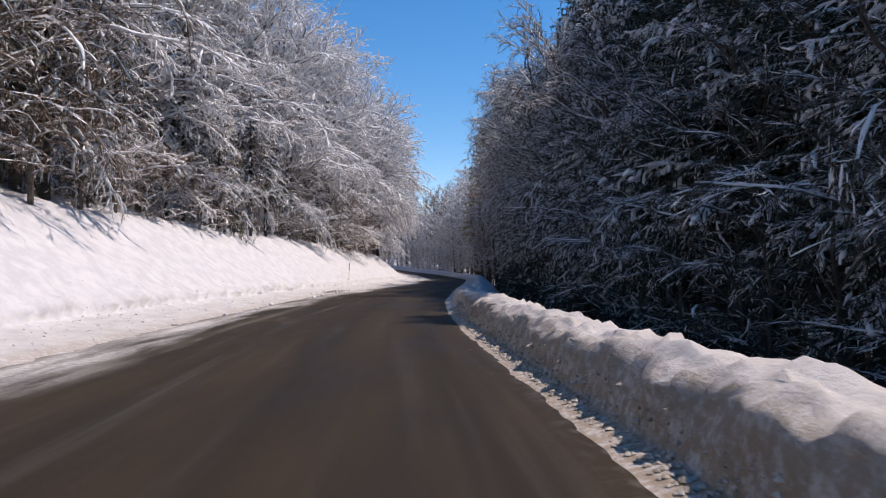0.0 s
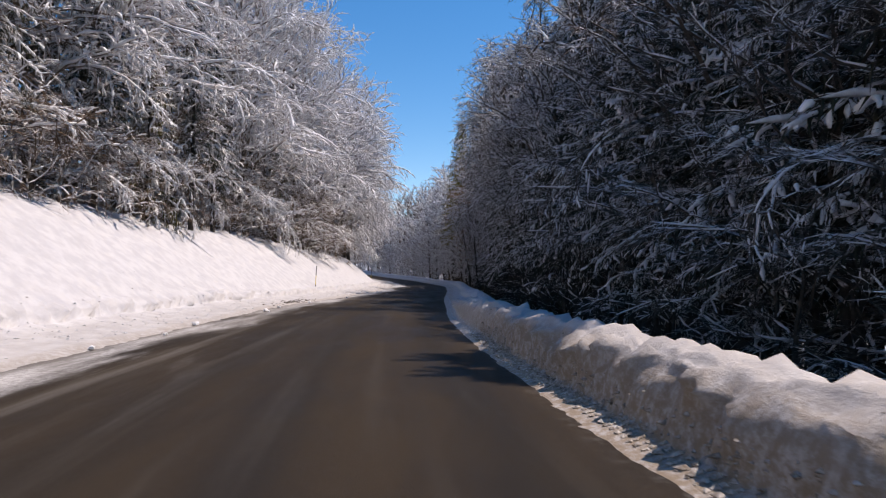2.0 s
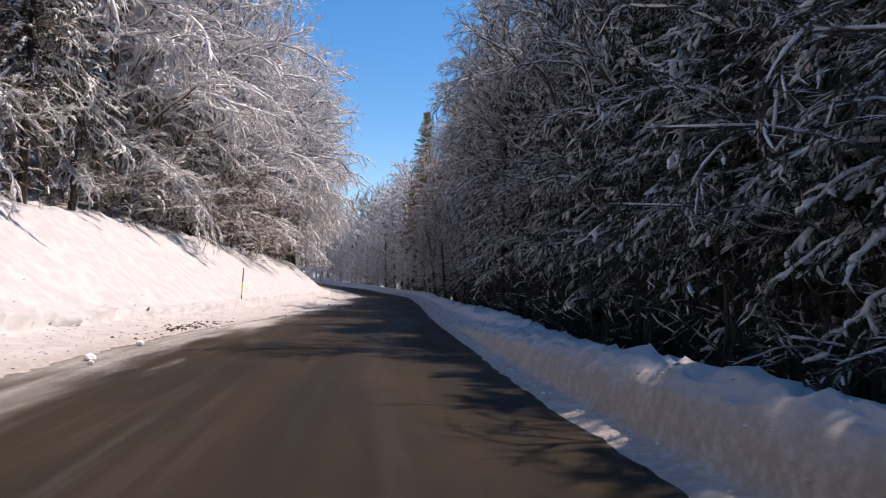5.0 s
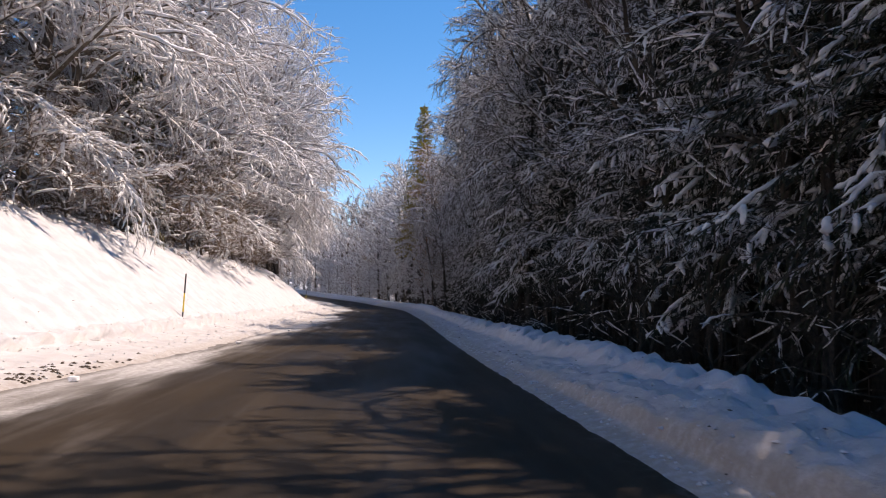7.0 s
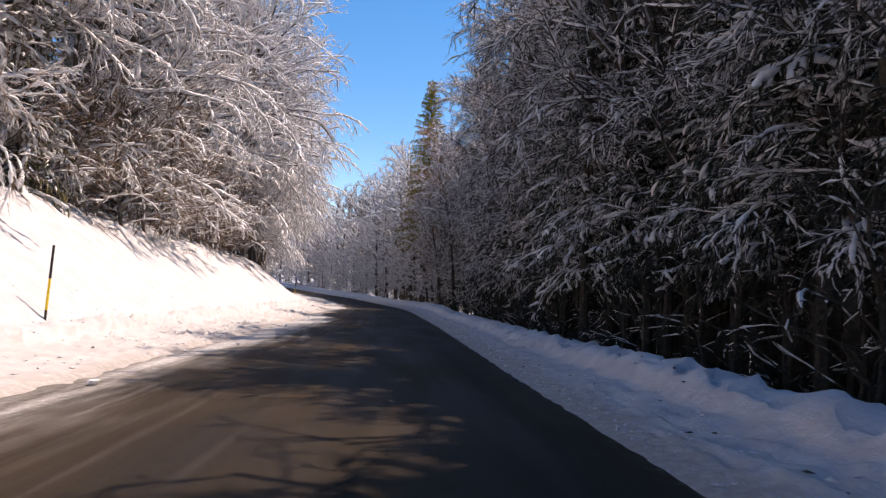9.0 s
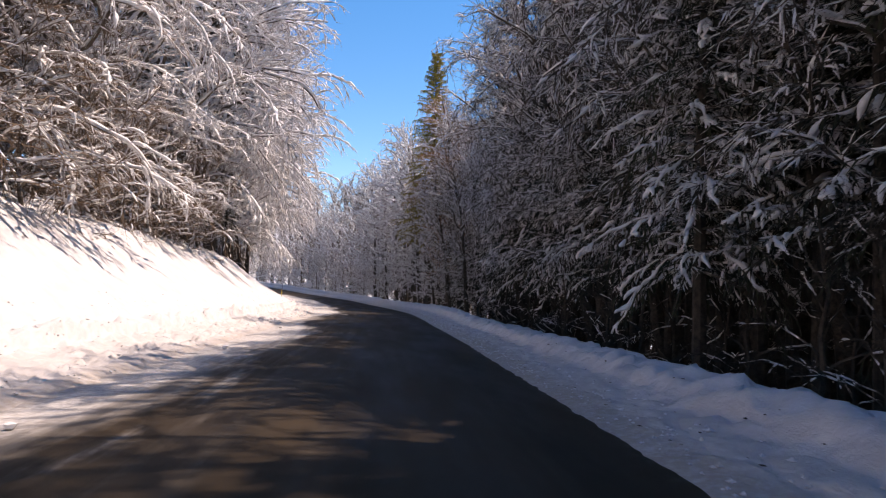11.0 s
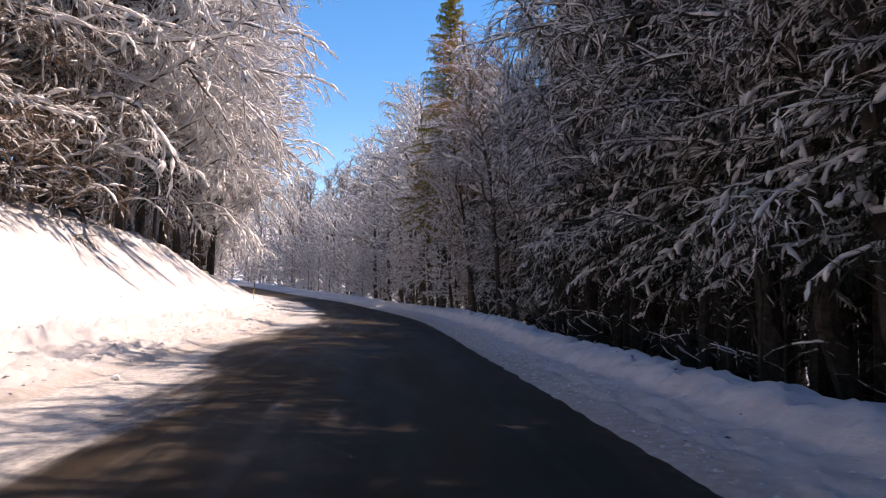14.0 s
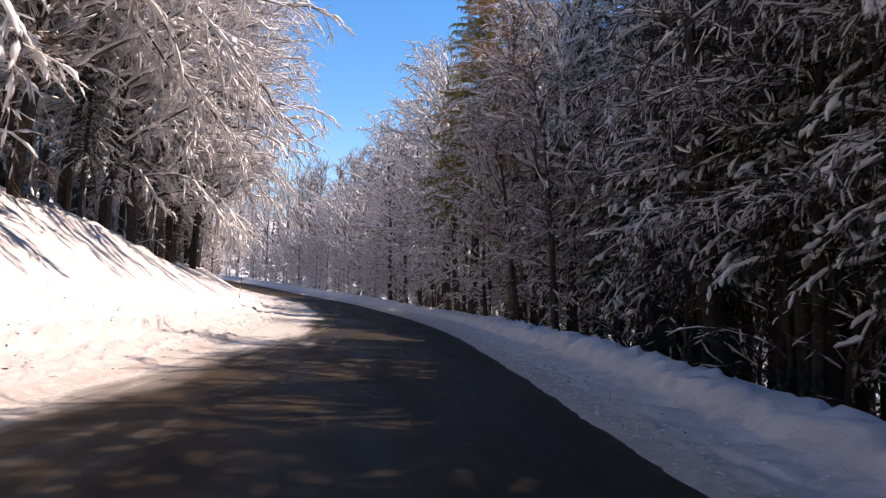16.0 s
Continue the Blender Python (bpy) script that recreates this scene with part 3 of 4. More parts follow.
def lump_rings(P, R, sides):
    """Vertices and faces of lumpy rolls of snow along the lines P (n, k, 3)."""
    n, k, _ = P.shape
    way = unit(np.gradient(P, axis=1))
    side, up = Wood().basis(way)
    ang = np.arange(sides) * 2 * np.pi / sides
    wob = 1 + 0.3 * np.sin(np.arange(n * k * sides).reshape(n, k, sides) * 12.9898)
    ring = P[:, :, None] + (side[:, :, None] * np.cos(ang)[None, None, :, None] * 1.2 + up[:, :, None] * np.sin(ang)[None, None, :, None] * 0.85) * (R[:, :, None] * wob)[..., None]
    i, j, s = np.meshgrid(np.arange(n), np.arange(k - 1), np.arange(sides), indexing="ij")
    a = (i * k + j) * sides + s
    b = (i * k + j) * sides + (s + 1) % sides
    return ring.reshape(-1, 3), np.stack([a, b, b + sides, a + sides], -1).reshape(-1, 4)


def snow_mesh(rolls):
    verts, faces, n = [], [], 0
    for v, f in rolls:
        verts.append(v)
        faces += (f + n).tolist()
        n += len(v)
    return mesh_from("snow", np.concatenate(verts), faces, [LUMP])


def tree_thing(name, label, category, group, meshes):
    """An Empty at the foot with one child a part."""
    ob = tagged(new(name), label, category, group)
    for part_name, me, part_label in meshes:
        if me is None:
            continue
        child = new(part_name, me)
        child.parent = ob
        if part_name in ("snow", "crown", "stem"):
            child["kind"] = "stuff"
        if part_label:
            child["label"] = part_label
    return ob


rng = np.random.default_rng(11)


def make_beech(seed, label, mat=None, name="beech_tree", category="tree", group="roadside beech trees", **kw):
    t, c, w = beech(seed, **kw)
    low = name in ("bush", "thicket")
    return tree_thing(name, label, category, group, [("stem" if low else "trunk", t, ""), ("crown", c.mesh("crown", mat or TWIG), "brown branchlets and fine twigs"), ("snow", w, "rolls of fresh snow along the branches")])


def make_spruce(seed, label, mat=None, **kw):
    t, c, s = spruce(seed, **kw)
    return tree_thing("spruce_tree", label, "tree", "roadside spruce trees", [("trunk", t, ""), ("crown", c.mesh("crown", mat or NEEDLE), "drooping needle sprays"), ("snow", s, "lumps of fresh snow on the boughs")])


build_road()
build_ground()
build_far_ground()

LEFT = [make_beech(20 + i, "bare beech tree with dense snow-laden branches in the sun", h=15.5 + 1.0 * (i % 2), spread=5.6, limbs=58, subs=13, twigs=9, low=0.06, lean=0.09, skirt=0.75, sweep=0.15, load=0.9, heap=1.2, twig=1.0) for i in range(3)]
HIGH = [make_beech(22 + i, "big snowy beech with bare trunk on the bank", h=15.5 + i, spread=6.2, limbs=50, subs=13, twigs=9, low=0.22, lean=0.12, skirt=0.85, load=0.9, heap=1.2, bias=0.35, bark=DARK_BARK) for i in range(2)]
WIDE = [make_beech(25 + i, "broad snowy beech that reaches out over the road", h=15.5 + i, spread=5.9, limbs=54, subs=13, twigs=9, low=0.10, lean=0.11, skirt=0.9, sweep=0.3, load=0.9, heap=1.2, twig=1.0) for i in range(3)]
# brown with little snow; the colour also paints in the shade on these trees
OLD = [make_beech(28 + i, "brown leafless beech with thin snow along its branches", BROWN, h=15, spread=5.4, limbs=44, subs=11, twigs=8, low=0.16, lean=0.04, skirt=0.9, load=0.22, heap=0.9) for i in range(2)]
RIGHT = [make_beech(80 + i, "bare beech tree in the shade with drooping snowy branches", SHADE_GREY, h=17 + i, spread=5.3, limbs=46, subs=13, twigs=9, low=0.34, lean=0.14, skirt=0.6, bark=DARK_BARK, hang=1.1, load=0.68, heap=0.86, twig=1.1) for i in range(3)]
SHADED = [make_beech(84 + i, "dark bare beech in deep shade with a little snow", SHADE_GREY, h=15, spread=5.4, limbs=44, subs=12, twigs=9, low=0.26, lean=0.02, skirt=0.7, bark=DARK_BARK, hang=1.0, load=0.30, heap=0.7, twig=1.1) for i in range(2)]
SUNNY = [make_beech(87 + i, "tall beech with sunlit snow in the bend of the road", SHADE_GREY, h=17 + i, spread=4.8, limbs=48, subs=10, twigs=5, low=0.22, lean=0.06, bark=DARK_BARK, hang=0.9, load=0.72, heap=1.5, rise=6) for i in range(2)]
THIN = [make_beech(30 + i, "slender bare beech in the wood with snowy twigs", SHADE_GREY, h=16, spread=4.4, limbs=34, subs=7, twigs=5, low=0.25, fat=1.3, bark=DARK_BARK, load=0.5) for i in range(2)]
FAR = [make_beech(35 + i, "sunlit snowy beech beside the far bend of the road", BROWN, h=15, spread=5.2, limbs=42, subs=9, twigs=7, low=0.05, fat=1.3, load=0.8, heap=1.7, rise=8) for i in range(2)]
POLLED = [make_beech(38 + i, "tall brown beech behind the bend with a little snow", BROWN, h=19, spread=4.6, limbs=44, subs=9, twigs=7, low=0.25, fat=1.3, load=0.35, heap=1.1, rise=18) for i in range(2)]
SPRUCE = [make_spruce(40 + i, "dark green spruce with drooping boughs under heavy snow", h=20, reach=4.0, whorls=30, boughs=7, sprays=26, width=0.75, lumps=0.55, low=0.27, droop=1.25, fan=0.15, tips=0.3) for i in range(3)]
BACK = [make_spruce(50 + i, "dark spruce deep in the wood with snow on its boughs", DARK_NEEDLE, h=18, reach=3.8, whorls=21, boughs=6, sprays=24, lumps=0.22, low=0.34, width=0.9, fan=0.14, tips=0.15) for i in range(2)]
DEEP = [spruce(55 + i, h=18, reach=3.8, whorls=17, boughs=5, sprays=12, lumps=0.0, low=0.3, width=1.5, fan=0.17, tips=0.0)[:2] for i in range(2)]
SHRUBS = [make_beech(60 + i, "low brown leafless bush on the top of the bank", BROWN, "bush", "bush", "bushes on the bank", h=3.2, spread=2.2, limbs=22, subs=7, twigs=7, low=0.02, fat=0.8, load=0.3, heap=0.8) for i in range(2)]
THICKET = [make_beech(65 + i, "leafless thicket coloured near-black to paint the gloom under the trees", GLOOM, "thicket", "undergrowth", "undergrowth in the wood", h=6.5, spread=3.0, limbs=24, subs=7, twigs=7, low=0.02, fat=0.6, bark=DARK_BARK, load=0.06, heap=0.7) for i in range(2)]
golden = make_spruce(70, "tall golden green spruce with little snow", GREEN, h=27.5, reach=4.6, whorls=46, boughs=9, sprays=26, lumps=0.0, width=1.25, low=0.35, droop=0.6, fan=0.17)
golden.matrix_basis = pose(6.3, 109, -2.6)
russet = make_beech(90, "tall beech with reddish brown twigs beside the golden spruce", RUSSET, h=18, spread=4.6, limbs=56, subs=12, twigs=9, low=0.25, hang=0.6, load=0.2, rise=12)
rx, ry, rz = spot(101.5, 4.0)
russet.matrix_basis = pose(rx, ry, rz - 0.1, 0, 0, 180)
used = set()
WOOD = []


def far_wood(lo, hi, near, far, step, size):
    """Notes the places of the spruces that stand too deep in the wood to be told apart."""
    y = lo
    while y < hi:
        x, yy, z = spot(y, near + (far - near) * rng.random())
        WOOD.append((int(rng.integers(len(DEEP))), pose(x, yy, z - 0.1, 0, 0, rng.uniform(0, 360)) @ Matrix.Scale(rng.uniform(*size), 4)))
        y += rng.uniform(step * 0.75, step * 1.25)


def build_far_wood():
    shapes = []
    for trunk, needles in DEEP:
        me = needles.mesh("needles", DARK_NEEDLE)
        rows = []
        for m in (trunk, me):
            co = np.zeros(len(m.vertices) * 3)
            m.vertices.foreach_get("co", co)
            rows.append((co.reshape(-1, 3), [tuple(p.vertices) for p in m.polygons]))
        shapes.append(rows)
    verts, faces, slots, n = [], [], [], 0
    for kind, m in WOOD:
        turn, move = np.array(m.to_3x3()), np.array(m.translation)
        for slot, (co, polys) in enumerate(shapes[kind]):
            verts.append(co @ turn.T + move)
            faces += [tuple(i + n for i in p) for p in polys]
            slots += [slot] * len(polys)
            n += len(co)
    me = mesh_from("far_wood", np.concatenate(verts), faces, [DARK_BARK, DARK_NEEDLE], False, slots)
    return tagged(new("far_wood", me), "dark spruces far back in the shaded wood", "trees", kind="stuff")



def plant(kinds, y, d, size=1.0, turn=None, tall=1.0):
    """Puts a copy of one of the kinds on the snow; its long side leans to the road."""
    fresh = [k for k in kinds if k.name not in used]
    ob = fresh[0] if fresh else kinds[int(rng.integers(len(kinds)))]
    x, yy, z = spot(y, d)
    i = at_road(y)
    face = math.degrees(math.atan2(SIDE[i, 1], SIDE[i, 0])) + (180 if d > 0 else 0)
    m = pose(x, yy, z - 0.1, 0, 0, face + (turn if turn is not None else rng.uniform(-28, 28)))
    if ob.name not in used:
        used.add(ob.name)
        c = ob
        c.matrix_basis = m
    else:
        c = copy_thing(ob, m)
    c.scale = (size, size, size * tall)
    return c


def row(lo, hi, near, far, step, kinds, size=(0.9, 1.1), tall=(1.0, 1.0), any_turn=False):
    """Trees along the road from y = lo to hi, near to far metres outside its edge (minus: left). kinds: lists with their share."""
    y = lo
    while y < hi:
        pick, share = rng.random(), 0
        for kind, part_of in kinds:
            share += part_of
            if pick < share:
                break
        plant(kind, y, near + (far - near) * rng.random(), rng.uniform(*size), rng.uniform(0, 360) if any_turn else None, rng.uniform(*tall))
        y += rng.uniform(step * 0.75, step * 1.25)


row(-4, 13, -6.4, -7.8, 2.6, [(OLD, 0.6), (BACK, 0.4)], (0.85, 1.0))
row(13, 23, -6.4, -7.8, 2.8, [(OLD, 0.65), (BACK, 0.35)], (0.9, 1.05))
row(23.5, 58, -7.6, -8.8, 3.5, [(LEFT, 1.0)], (0.95, 1.08))
row(59, 82, -7.7, -8.6, 4.0, [(WIDE, 1.0)], (0.98, 1.12))
row(82, 124, -6.0, -7.0, 3.8, [(HIGH, 1.0)], (0.98, 1.12))
row(84, 126, -8.5, -10.5, 3.4, [(HIGH, 0.6), (BACK, 0.4)], (0.9, 1.05))
row(122, 175, -6.0, -9, 3.4, [(FAR, 0.9), (BACK, 0.1)], (0.85, 1.05))
row(132, 168, -3.6, -5.6, 2.4, [(FAR, 1.0)], (0.28, 0.46))
row(-2, 175, -9.6, -12, 4.2, [(FAR, 0.8), (BACK, 0.2)], (0.95, 1.15))
row(-4, 26, -9.4, -11.5, 1.8, [(BACK, 0.6), (OLD, 0.4)], (0.9, 1.05))
far_wood(-4, 26, -12, -15, 2.0, (1.0, 1.2))
row(-2, 175, -14, -18, 12.5, [(THIN, 1.0)], (1.1, 1.3), any_turn=True)
far_wood(-2, 175, -14, -18, 8.33, (1.1, 1.3))
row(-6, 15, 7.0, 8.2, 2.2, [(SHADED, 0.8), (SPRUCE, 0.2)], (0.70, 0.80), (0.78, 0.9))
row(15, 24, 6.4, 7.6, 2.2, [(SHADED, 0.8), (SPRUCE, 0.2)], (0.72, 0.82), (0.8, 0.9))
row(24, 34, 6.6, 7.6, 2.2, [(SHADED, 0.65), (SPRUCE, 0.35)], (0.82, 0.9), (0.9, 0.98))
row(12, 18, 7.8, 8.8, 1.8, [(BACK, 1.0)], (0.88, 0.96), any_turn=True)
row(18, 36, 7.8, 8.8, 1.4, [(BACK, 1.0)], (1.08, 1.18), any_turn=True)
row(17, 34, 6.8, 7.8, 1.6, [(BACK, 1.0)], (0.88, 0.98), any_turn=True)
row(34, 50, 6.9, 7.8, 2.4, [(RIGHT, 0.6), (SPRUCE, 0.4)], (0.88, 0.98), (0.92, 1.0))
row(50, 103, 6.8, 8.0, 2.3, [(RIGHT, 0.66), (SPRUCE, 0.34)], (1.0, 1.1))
row(97, 112, 5.0, 6.6, 2.3, [(SUNNY, 0.8), (SPRUCE, 0.2)], (0.9, 1.0))
row(112, 132, 3.6, 6.0, 2.4, [(SUNNY, 1.0)], (0.92, 1.05))
# added tall spruces, tops out of view, that block the sun from the road
row(38, 64, 9.6, 11.4, 1.7, [(BACK, 1.0)], (1.46, 1.6), any_turn=True)
row(64, 98, 9.6, 11.4, 1.7, [(BACK, 1.0)], (1.4, 1.54), any_turn=True)
row(62, 90, 11.8, 13.2, 2.6, [(BACK, 1.0)], (1.5, 1.6), any_turn=True)
row(-6, 12, 8.8, 10.2, 1.5, [(BACK, 1.0)], (0.98, 1.06))
row(12, 18, 8.6, 10.0, 1.5, [(BACK, 1.0)], (0.98, 1.06))
row(18, 22, 8.6, 10.0, 1.4, [(BACK, 1.0)], (1.12, 1.2))
row(-4, 24, 7.6, 8.6, 2.2, [(BACK, 1.0)], (0.84, 0.92), any_turn=True)
row(22, 34, 8.8, 10.2, 1.5, [(BACK, 1.0)], (1.16, 1.26))
row(34, 42, 8.8, 10.5, 2.1, [(BACK, 1.0)], (1.14, 1.26))
row(42, 98, 8.6, 9.8, 2.0, [(BACK, 1.0)], (1.4, 1.55))
row(98, 128, 8.4, 10.5, 3.4, [(SUNNY, 0.7), (BACK, 0.3)], (0.9, 1.05))
row(32, 98, 7.4, 8.5, 1.7, [(BACK, 1.0)], (1.02, 1.2), any_turn=True)
row(36, 96, 6.3, 7.3, 2.4, [(BACK, 1.0)], (0.85, 0.95), any_turn=True)
far_wood(-6, 21, 11.5, 13.5, 1.5, (1.25, 1.36))
far_wood(21, 96, 11.5, 13.5, 2.11, (1.2, 1.36))
far_wood(-4, 98, 15, 19, 3.56, (1.1, 1.3))
far_wood(98, 130, 13, 18, 6.67, (0.85, 1.0))
row(98, 130, 13, 18, 10.0, [(THIN, 1.0)], (0.85, 1.0), any_turn=True)
far_wood(0, 130, 20, 28, 8.75, (1.0, 1.2))
row(0, 130, 20, 28, 35.0, [(THIN, 1.0)], (1.0, 1.2), any_turn=True)
row(130, 195, 5.5, 7.5, 3.0, [(FAR, 0.6), (POLLED, 0.4)], (0.82, 0.96))
row(126, 188, 2.8, 5.5, 2.2, [(FAR, 1.0)], (0.36, 0.56))
row(126, 190, 9.0, 12, 3.2, [(POLLED, 0.9), (BACK, 0.1)], (1.0, 1.12), any_turn=True)
row(124, 190, 13, 18, 5.0, [(POLLED, 1.0)], (1.05, 1.15), any_turn=True)
far_wood(124, 190, 13, 18, 13.0, (1.15, 1.3))
far_wood(128, 170, 14, 22, 10.0, (1.0, 1.15))
row(128, 170, 14, 22, 10.0, [(THIN, 1.0)], (1.0, 1.15), any_turn=True)
build_far_wood()
YOUNG = [make_spruce(75 + i, "young yellowish green conifer on the bank with snow on it", SHRUB, h=8.5, reach=2.1, whorls=22, boughs=6, sprays=14, lumps=0.45) for i in range(2)]
for y, d, size in ((37.5, -6.6, 0.95), (57.5, -6.8, 0.85), (93.5, -6.0, 0.42), (97, -6.3, 0.3)):
    plant(YOUNG if y < 60 else SPRUCE, y, d, size)
for y, d in ((96, 4.8), (100, 3.9), (103.5, 3.2), (107, 4.4), (112, 4.2), (116, 5.0)):
    plant(RIGHT if y < 102 else SUNNY, y, d, rng.uniform(0.55, 0.7))
# near-black undergrowth; its deep rows are added to hide lit ground between trunks
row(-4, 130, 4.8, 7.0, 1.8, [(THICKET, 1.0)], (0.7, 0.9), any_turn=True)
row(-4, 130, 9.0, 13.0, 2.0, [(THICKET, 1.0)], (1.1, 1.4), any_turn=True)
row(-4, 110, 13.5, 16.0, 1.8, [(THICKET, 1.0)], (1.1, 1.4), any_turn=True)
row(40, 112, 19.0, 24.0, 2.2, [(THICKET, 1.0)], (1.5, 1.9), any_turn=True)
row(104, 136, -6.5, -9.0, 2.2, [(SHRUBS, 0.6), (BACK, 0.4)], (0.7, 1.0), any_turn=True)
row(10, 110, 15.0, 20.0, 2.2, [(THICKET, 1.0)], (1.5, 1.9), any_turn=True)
plant(SPRUCE, 61.5, 4.9, 0.85)
for y, d, size in ((14.5, -6.6, 0.72), (18.5, -6.3, 0.66), (22.0, -6.5, 0.75), (26.5, -6.6, 0.6), (40.5, -6.0, 0.62), (43.5, -6.3, 0.55), (34.0, -6.9, 0.6)):
    plant(SPRUCE, y, d, size)
row(22, 86, -6.2, -7.2, 2.4, [(SHRUBS, 1.0)], (0.6, 1.1))
row(22, 88, -7.6, -9.4, 3.0, [(SHRUBS, 1.0)], (1.2, 1.8))
row(60, 86, -5.5, -6.3, 2.8, [(SHRUBS, 1.0)], (1.0, 1.4))
row(9, 25, -5.2, -6.1, 2.7, [(OLD, 1.0)], (0.38, 0.52))
row(2, 22, -7.0, -9.0, 4.0, [(SHRUBS, 1.0)], (0.7, 1.1))


def snow_pole(x, y, z, height):
    ob = tagged(new("snow_pole"), "thin black and yellow snow marker pole stuck in the bank", "marker pole", "snow poles")
    black, yellow = POLE
    cuts = [(-0.35, 0.25, black), (0.25, 0.82, yellow), (0.82, height, black)]
    for lo, hi, mat in cuts:
        bm = bmesh.new()
        bmesh.ops.create_cone(bm, cap_ends=True, segments=10, radius1=0.024, radius2=0.022, depth=hi - lo, matrix=Matrix.Translation((0, 0, (lo + hi) / 2)))
        me = bpy.data.meshes.new("band")
        bm.to_mesh(me)
        bm.free()
        me.materials.append(mat)
        c = new("band", me)
        c.parent = ob
    ob.matrix_basis = pose(x, y, z, 0, 2, 0)
    return ob


POLE = plain("black_plastic", (0.03, 0.03, 0.035), 0.45), plain("yellow_plastic", (0.75, 0.52, 0.05), 0.45)
snow_pole(-7.07, 50.65, 0.42, 1.42)
px, py, pz = spot(110.5, -2.9)
snow_pole(px, py, pz - 0.15, 1.35)


def clod_mesh(name, seed, size, mat, rough=0.35):
    """A broken lump: a small icosphere pushed about."""
    bm = bmesh.new()
    bmesh.ops.create_icosphere(bm, subdivisions=1, radius=size)
    r = random.Random(seed)
    for v in bm.verts:
        v.co *= 1 + r.uniform(-rough, rough)
        v.co.z *= 0.7
    me = bpy.data.meshes.new(name)
    bm.to_mesh(me)
    bm.free()
    me.materials.append(mat)
    return me


CLODS = [clod_mesh("snow_clod", i, 0.5, LUMP) for i in range(5)]


def snow_clod(y, inset, size):
    """A lump of snow that fell on the asphalt, inset metres in from the left edge."""
    i = at_road(y)
    off = -(MID[i, 3] - inset)
    p = MID[i, :2] + SIDE[i] * off
    ob = new("snow_clod", CLODS[int(rng.integers(5))])
    ob.matrix_basis = pose(p[0], p[1], MID[i, 2] + size * 0.22, 0, 0, rng.uniform(0, 360)) @ Matrix.Diagonal((size, size * rng.uniform(0.7, 1.3), size, 1))
    return tagged(ob, "lump of broken snow lying at the road's edge", "snow clod", "snow clods")


for y, inset, size in ((31.2, 0.45, 0.20), (30.6, 0.65, 0.11), (24.6, 0.15, 0.18), (33.6, 0.35, 0.16), (22.0, 0.35, 0.10), (38.5, 0.4, 0.16), (46.0, 0.5, 0.14), (19.2, 0.12, 0.13), (15.5, 0.1, 0.12), (52.5, 0.7, 0.12), (61, 0.5, 0.15), (70, 0.4, 0.12)):
    snow_clod(y, inset, size)


def scatter(name, label, category, mat, count, place, size, seed, squash=0.7):
    """Many small lumps joined into one object of kind stuff."""
    r = np.random.default_rng(seed)
    base = np.array([(1, 0, 0), (-1, 0, 0), (0, 1, 0), (0, -1, 0), (0, 0, 1), (0, 0, -1)], float)
    tri = [(0, 2, 4), (2, 1, 4), (1, 3, 4), (3, 0, 4), (2, 0, 5), (1, 2, 5), (3, 1, 5), (0, 3, 5)]
    verts, faces = [], []
    for k in range(count):
        x, y, z = place(r)
        sz = r.uniform(*size) * r.uniform(0.6, 1.0)
        a = r.uniform(0, 6.283)
        shape = base * (1 + r.uniform(-0.35, 0.35, (6, 1))) * np.array([sz * r.uniform(0.7, 1.8), sz, sz * squash])
        c, q = math.cos(a), math.sin(a)
        shape = shape @ np.array([[c, -q, 0], [q, c, 0], [0, 0, 1]])
        faces += [tuple(6 * k + i for i in t) for t in tri]
        verts.append(shape + np.array([x, y, z + sz * squash * 0.35]))
    me = mesh_from(name, np.concatenate(verts), faces, [mat], False)
    return tagged(new(name, me), label, category, kind="stuff")


GRIT = Nodes("gritty_slush", 0.8)
GRIT.colour(GRIT.mix(GRIT.ramp(GRIT.noise(18, 5, 0.7), 0.3, 0.7), (0.16, 0.115, 0.075), (0.58, 0.53, 0.47)))
GRIT = GRIT.mat
LITTER = plain("dead_leaves_and_bark", (0.055, 0.040, 0.028), 0.8)

scatter("slush_rubble", "brown gritty rubble of snow along the foot of the bank", "slush", GRIT, 3200,
        lambda r: on_snow(-6 + 28 * r.random() ** 0.8, -0.0 + 0.27 * r.random() ** 1.1 + 0.003), (0.010, 0.042), 5)
scatter("slush_rubble", "small clods of snow crumbled from the bank", "slush", SNOW, 1400,
        lambda r: on_snow(20 + 90 * r.random(), 0.02 + 0.9 * r.random() ** 1.5), (0.010, 0.034), 6)
scatter("snow_crumbs", "snow crumbs on the ploughed shelf beside the road", "snow", SNOW, 2200,
        lambda r: on_snow(-2 + 110 * r.random(), -(0.02 + 2.3 * r.random())), (0.010, 0.040), 7)
scatter("leaf_litter", "dark leaves and bark bits strewn on the snow", "litter", LITTER, 420,
        lambda r: on_snow(4 + 105 * r.random() ** 0.75, -(0.9 + 2.2 * r.random())), (0.010, 0.032), 8, 0.4)
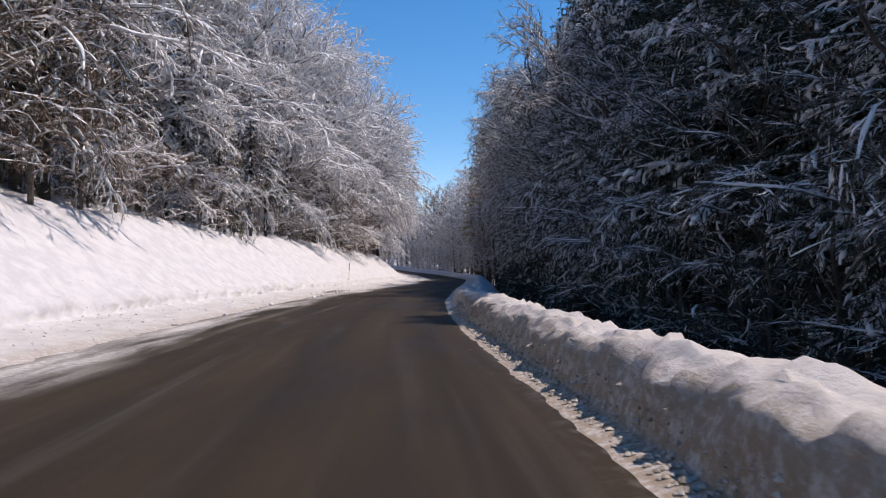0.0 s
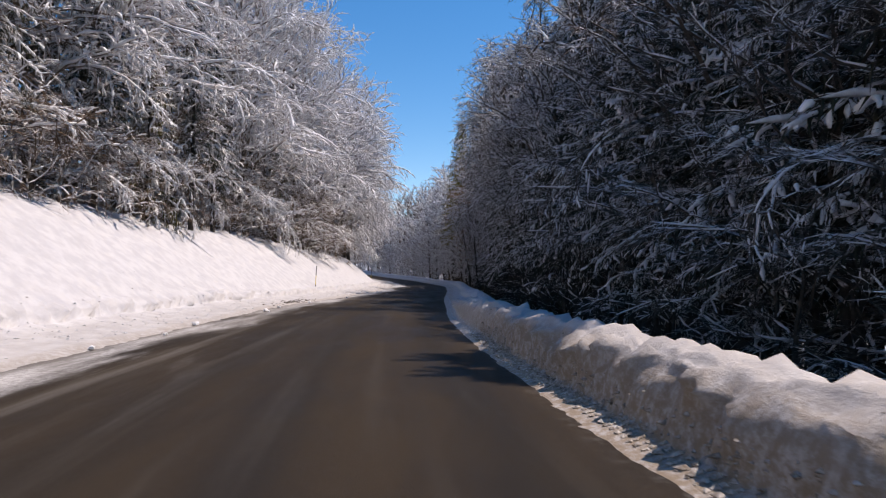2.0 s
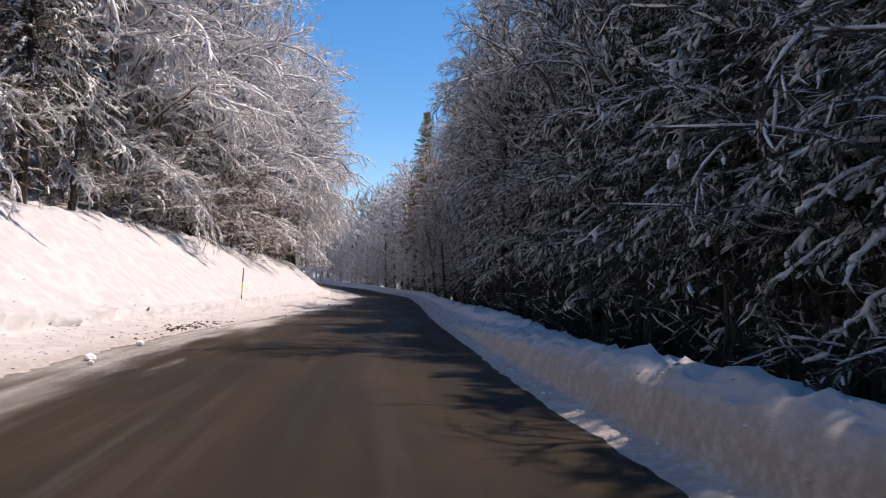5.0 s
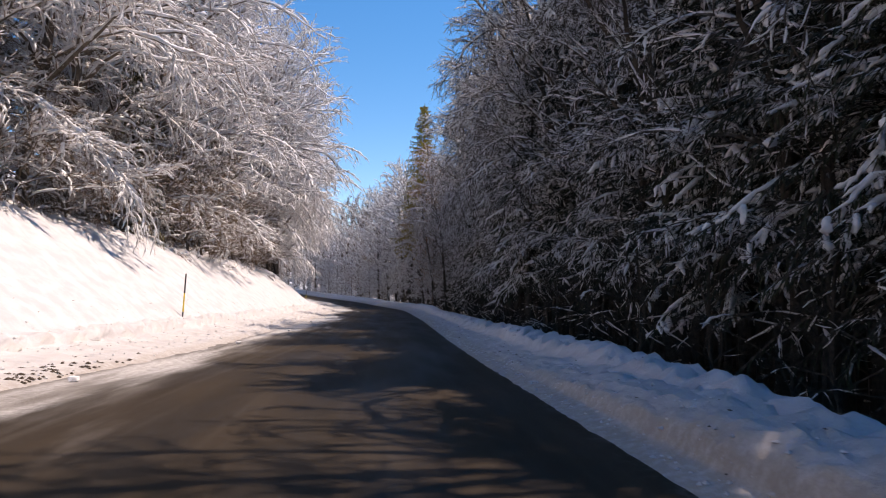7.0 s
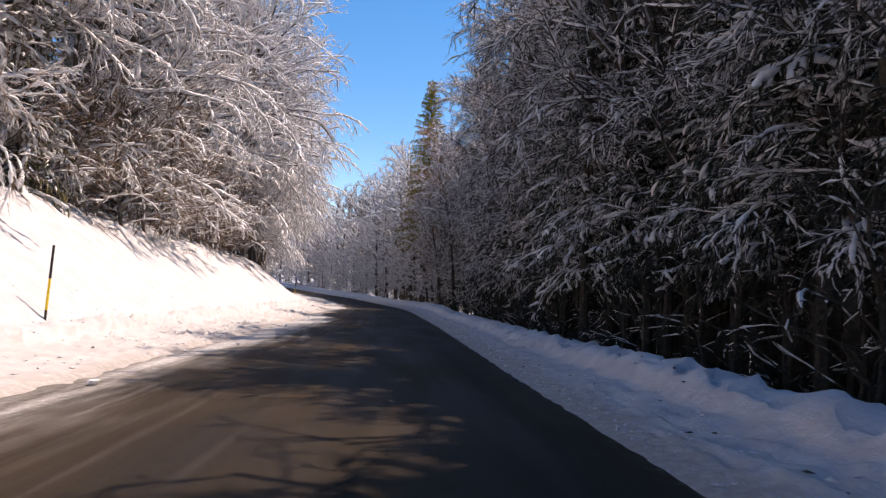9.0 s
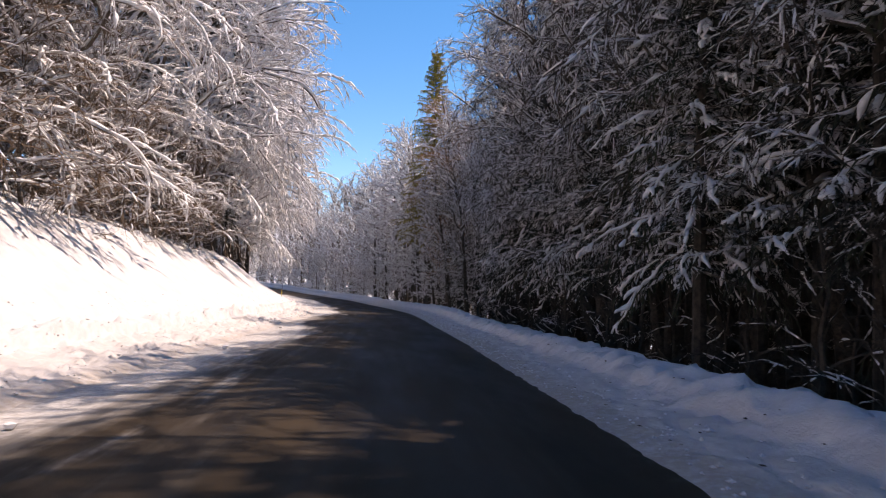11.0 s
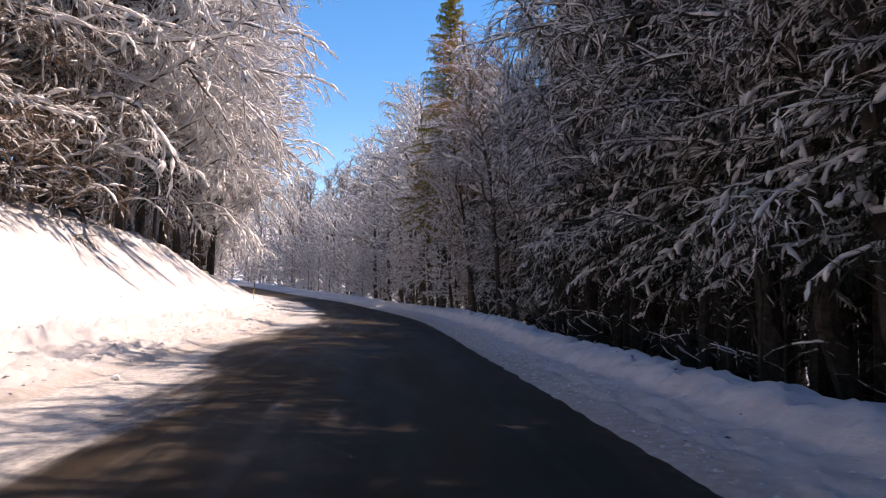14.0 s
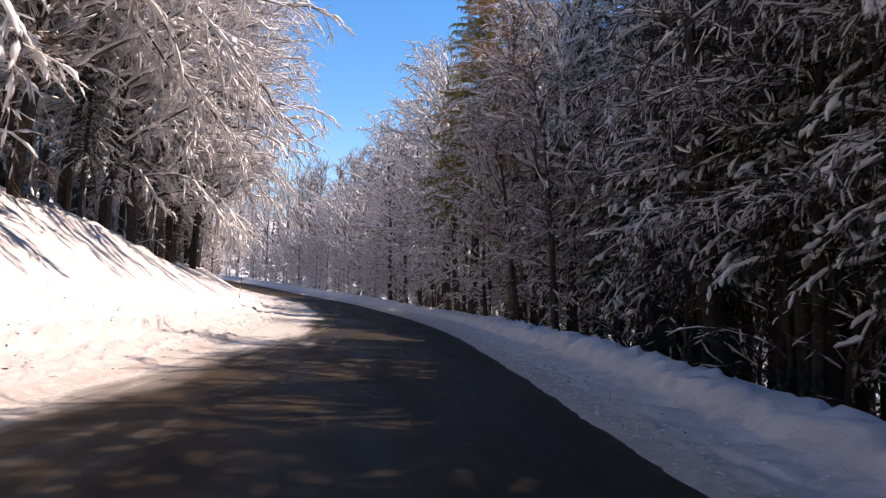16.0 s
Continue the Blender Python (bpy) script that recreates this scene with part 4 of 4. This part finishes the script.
scatter("leaf_litter", "dark bits of bark strewn on the shaded bank", "litter", LITTER, 260,
        lambda r: on_snow(6 + 95 * r.random(), 0.15 + 1.4 * r.random()), (0.010, 0.036), 10, 0.4)
scatter("leaf_litter", "heap of dark twigs and bark at the road's edge", "litter", LITTER, 130,
        lambda r: on_snow(r.normal(38.2, 1.4), -abs(r.normal(0.12, 0.22))), (0.02, 0.06), 9, 0.5)


def road_sign(x, y, z):
    """A round sign on a post, plastered with snow, seen from far off."""
    ob = tagged(new("road_sign"), "small round road sign on a post plastered with snow", "road sign")
    bm = bmesh.new()
    bmesh.ops.create_cone(bm, cap_ends=True, segments=12, radius1=0.03, radius2=0.03, depth=2.0, matrix=Matrix.Translation((0, 0, 0.6)))
    bmesh.ops.bevel(bm, geom=bm.edges[:], offset=0.003, segments=1, affect="EDGES")
    me = bpy.data.meshes.new("post")
    bm.to_mesh(me)
    bm.free()
    me.materials.append(plain("galvanised_steel", (0.35, 0.36, 0.37), 0.5, 0.8))
    new("post", me).parent = ob
    bm = bmesh.new()
    bmesh.ops.create_cone(bm, cap_ends=True, segments=28, radius1=0.45, radius2=0.45, depth=0.03, matrix=Matrix.Translation((0, -0.05, 1.35)) @ Matrix.Rotation(radians(90), 4, "X"))
    bmesh.ops.bevel(bm, geom=[e for e in bm.edges if e.is_boundary or len(e.link_faces) == 2 and abs(e.calc_face_angle(0)) > 0.5], offset=0.006, segments=1, affect="EDGES")
    me = bpy.data.meshes.new("plate")
    bm.to_mesh(me)
    bm.free()
    me.materials.append(plain("snowed_plate", (0.72, 0.68, 0.68), 0.5))
    new("plate", me).parent = ob
    cap = new("snow_cap", clod_mesh("snow_cap", 77, 0.30, LUMP, 0.18))
    cap.parent = ob
    cap.matrix_basis = pose(0, -0.03, 1.76) @ Matrix.Diagonal((0.9, 0.45, 0.6, 1))
    ob.matrix_basis = pose(x, y, z, 0, 0, -8)
    return ob


sx, sy, sz = spot(147.5, 1.5)
road_sign(sx, sy, sz - 0.75)
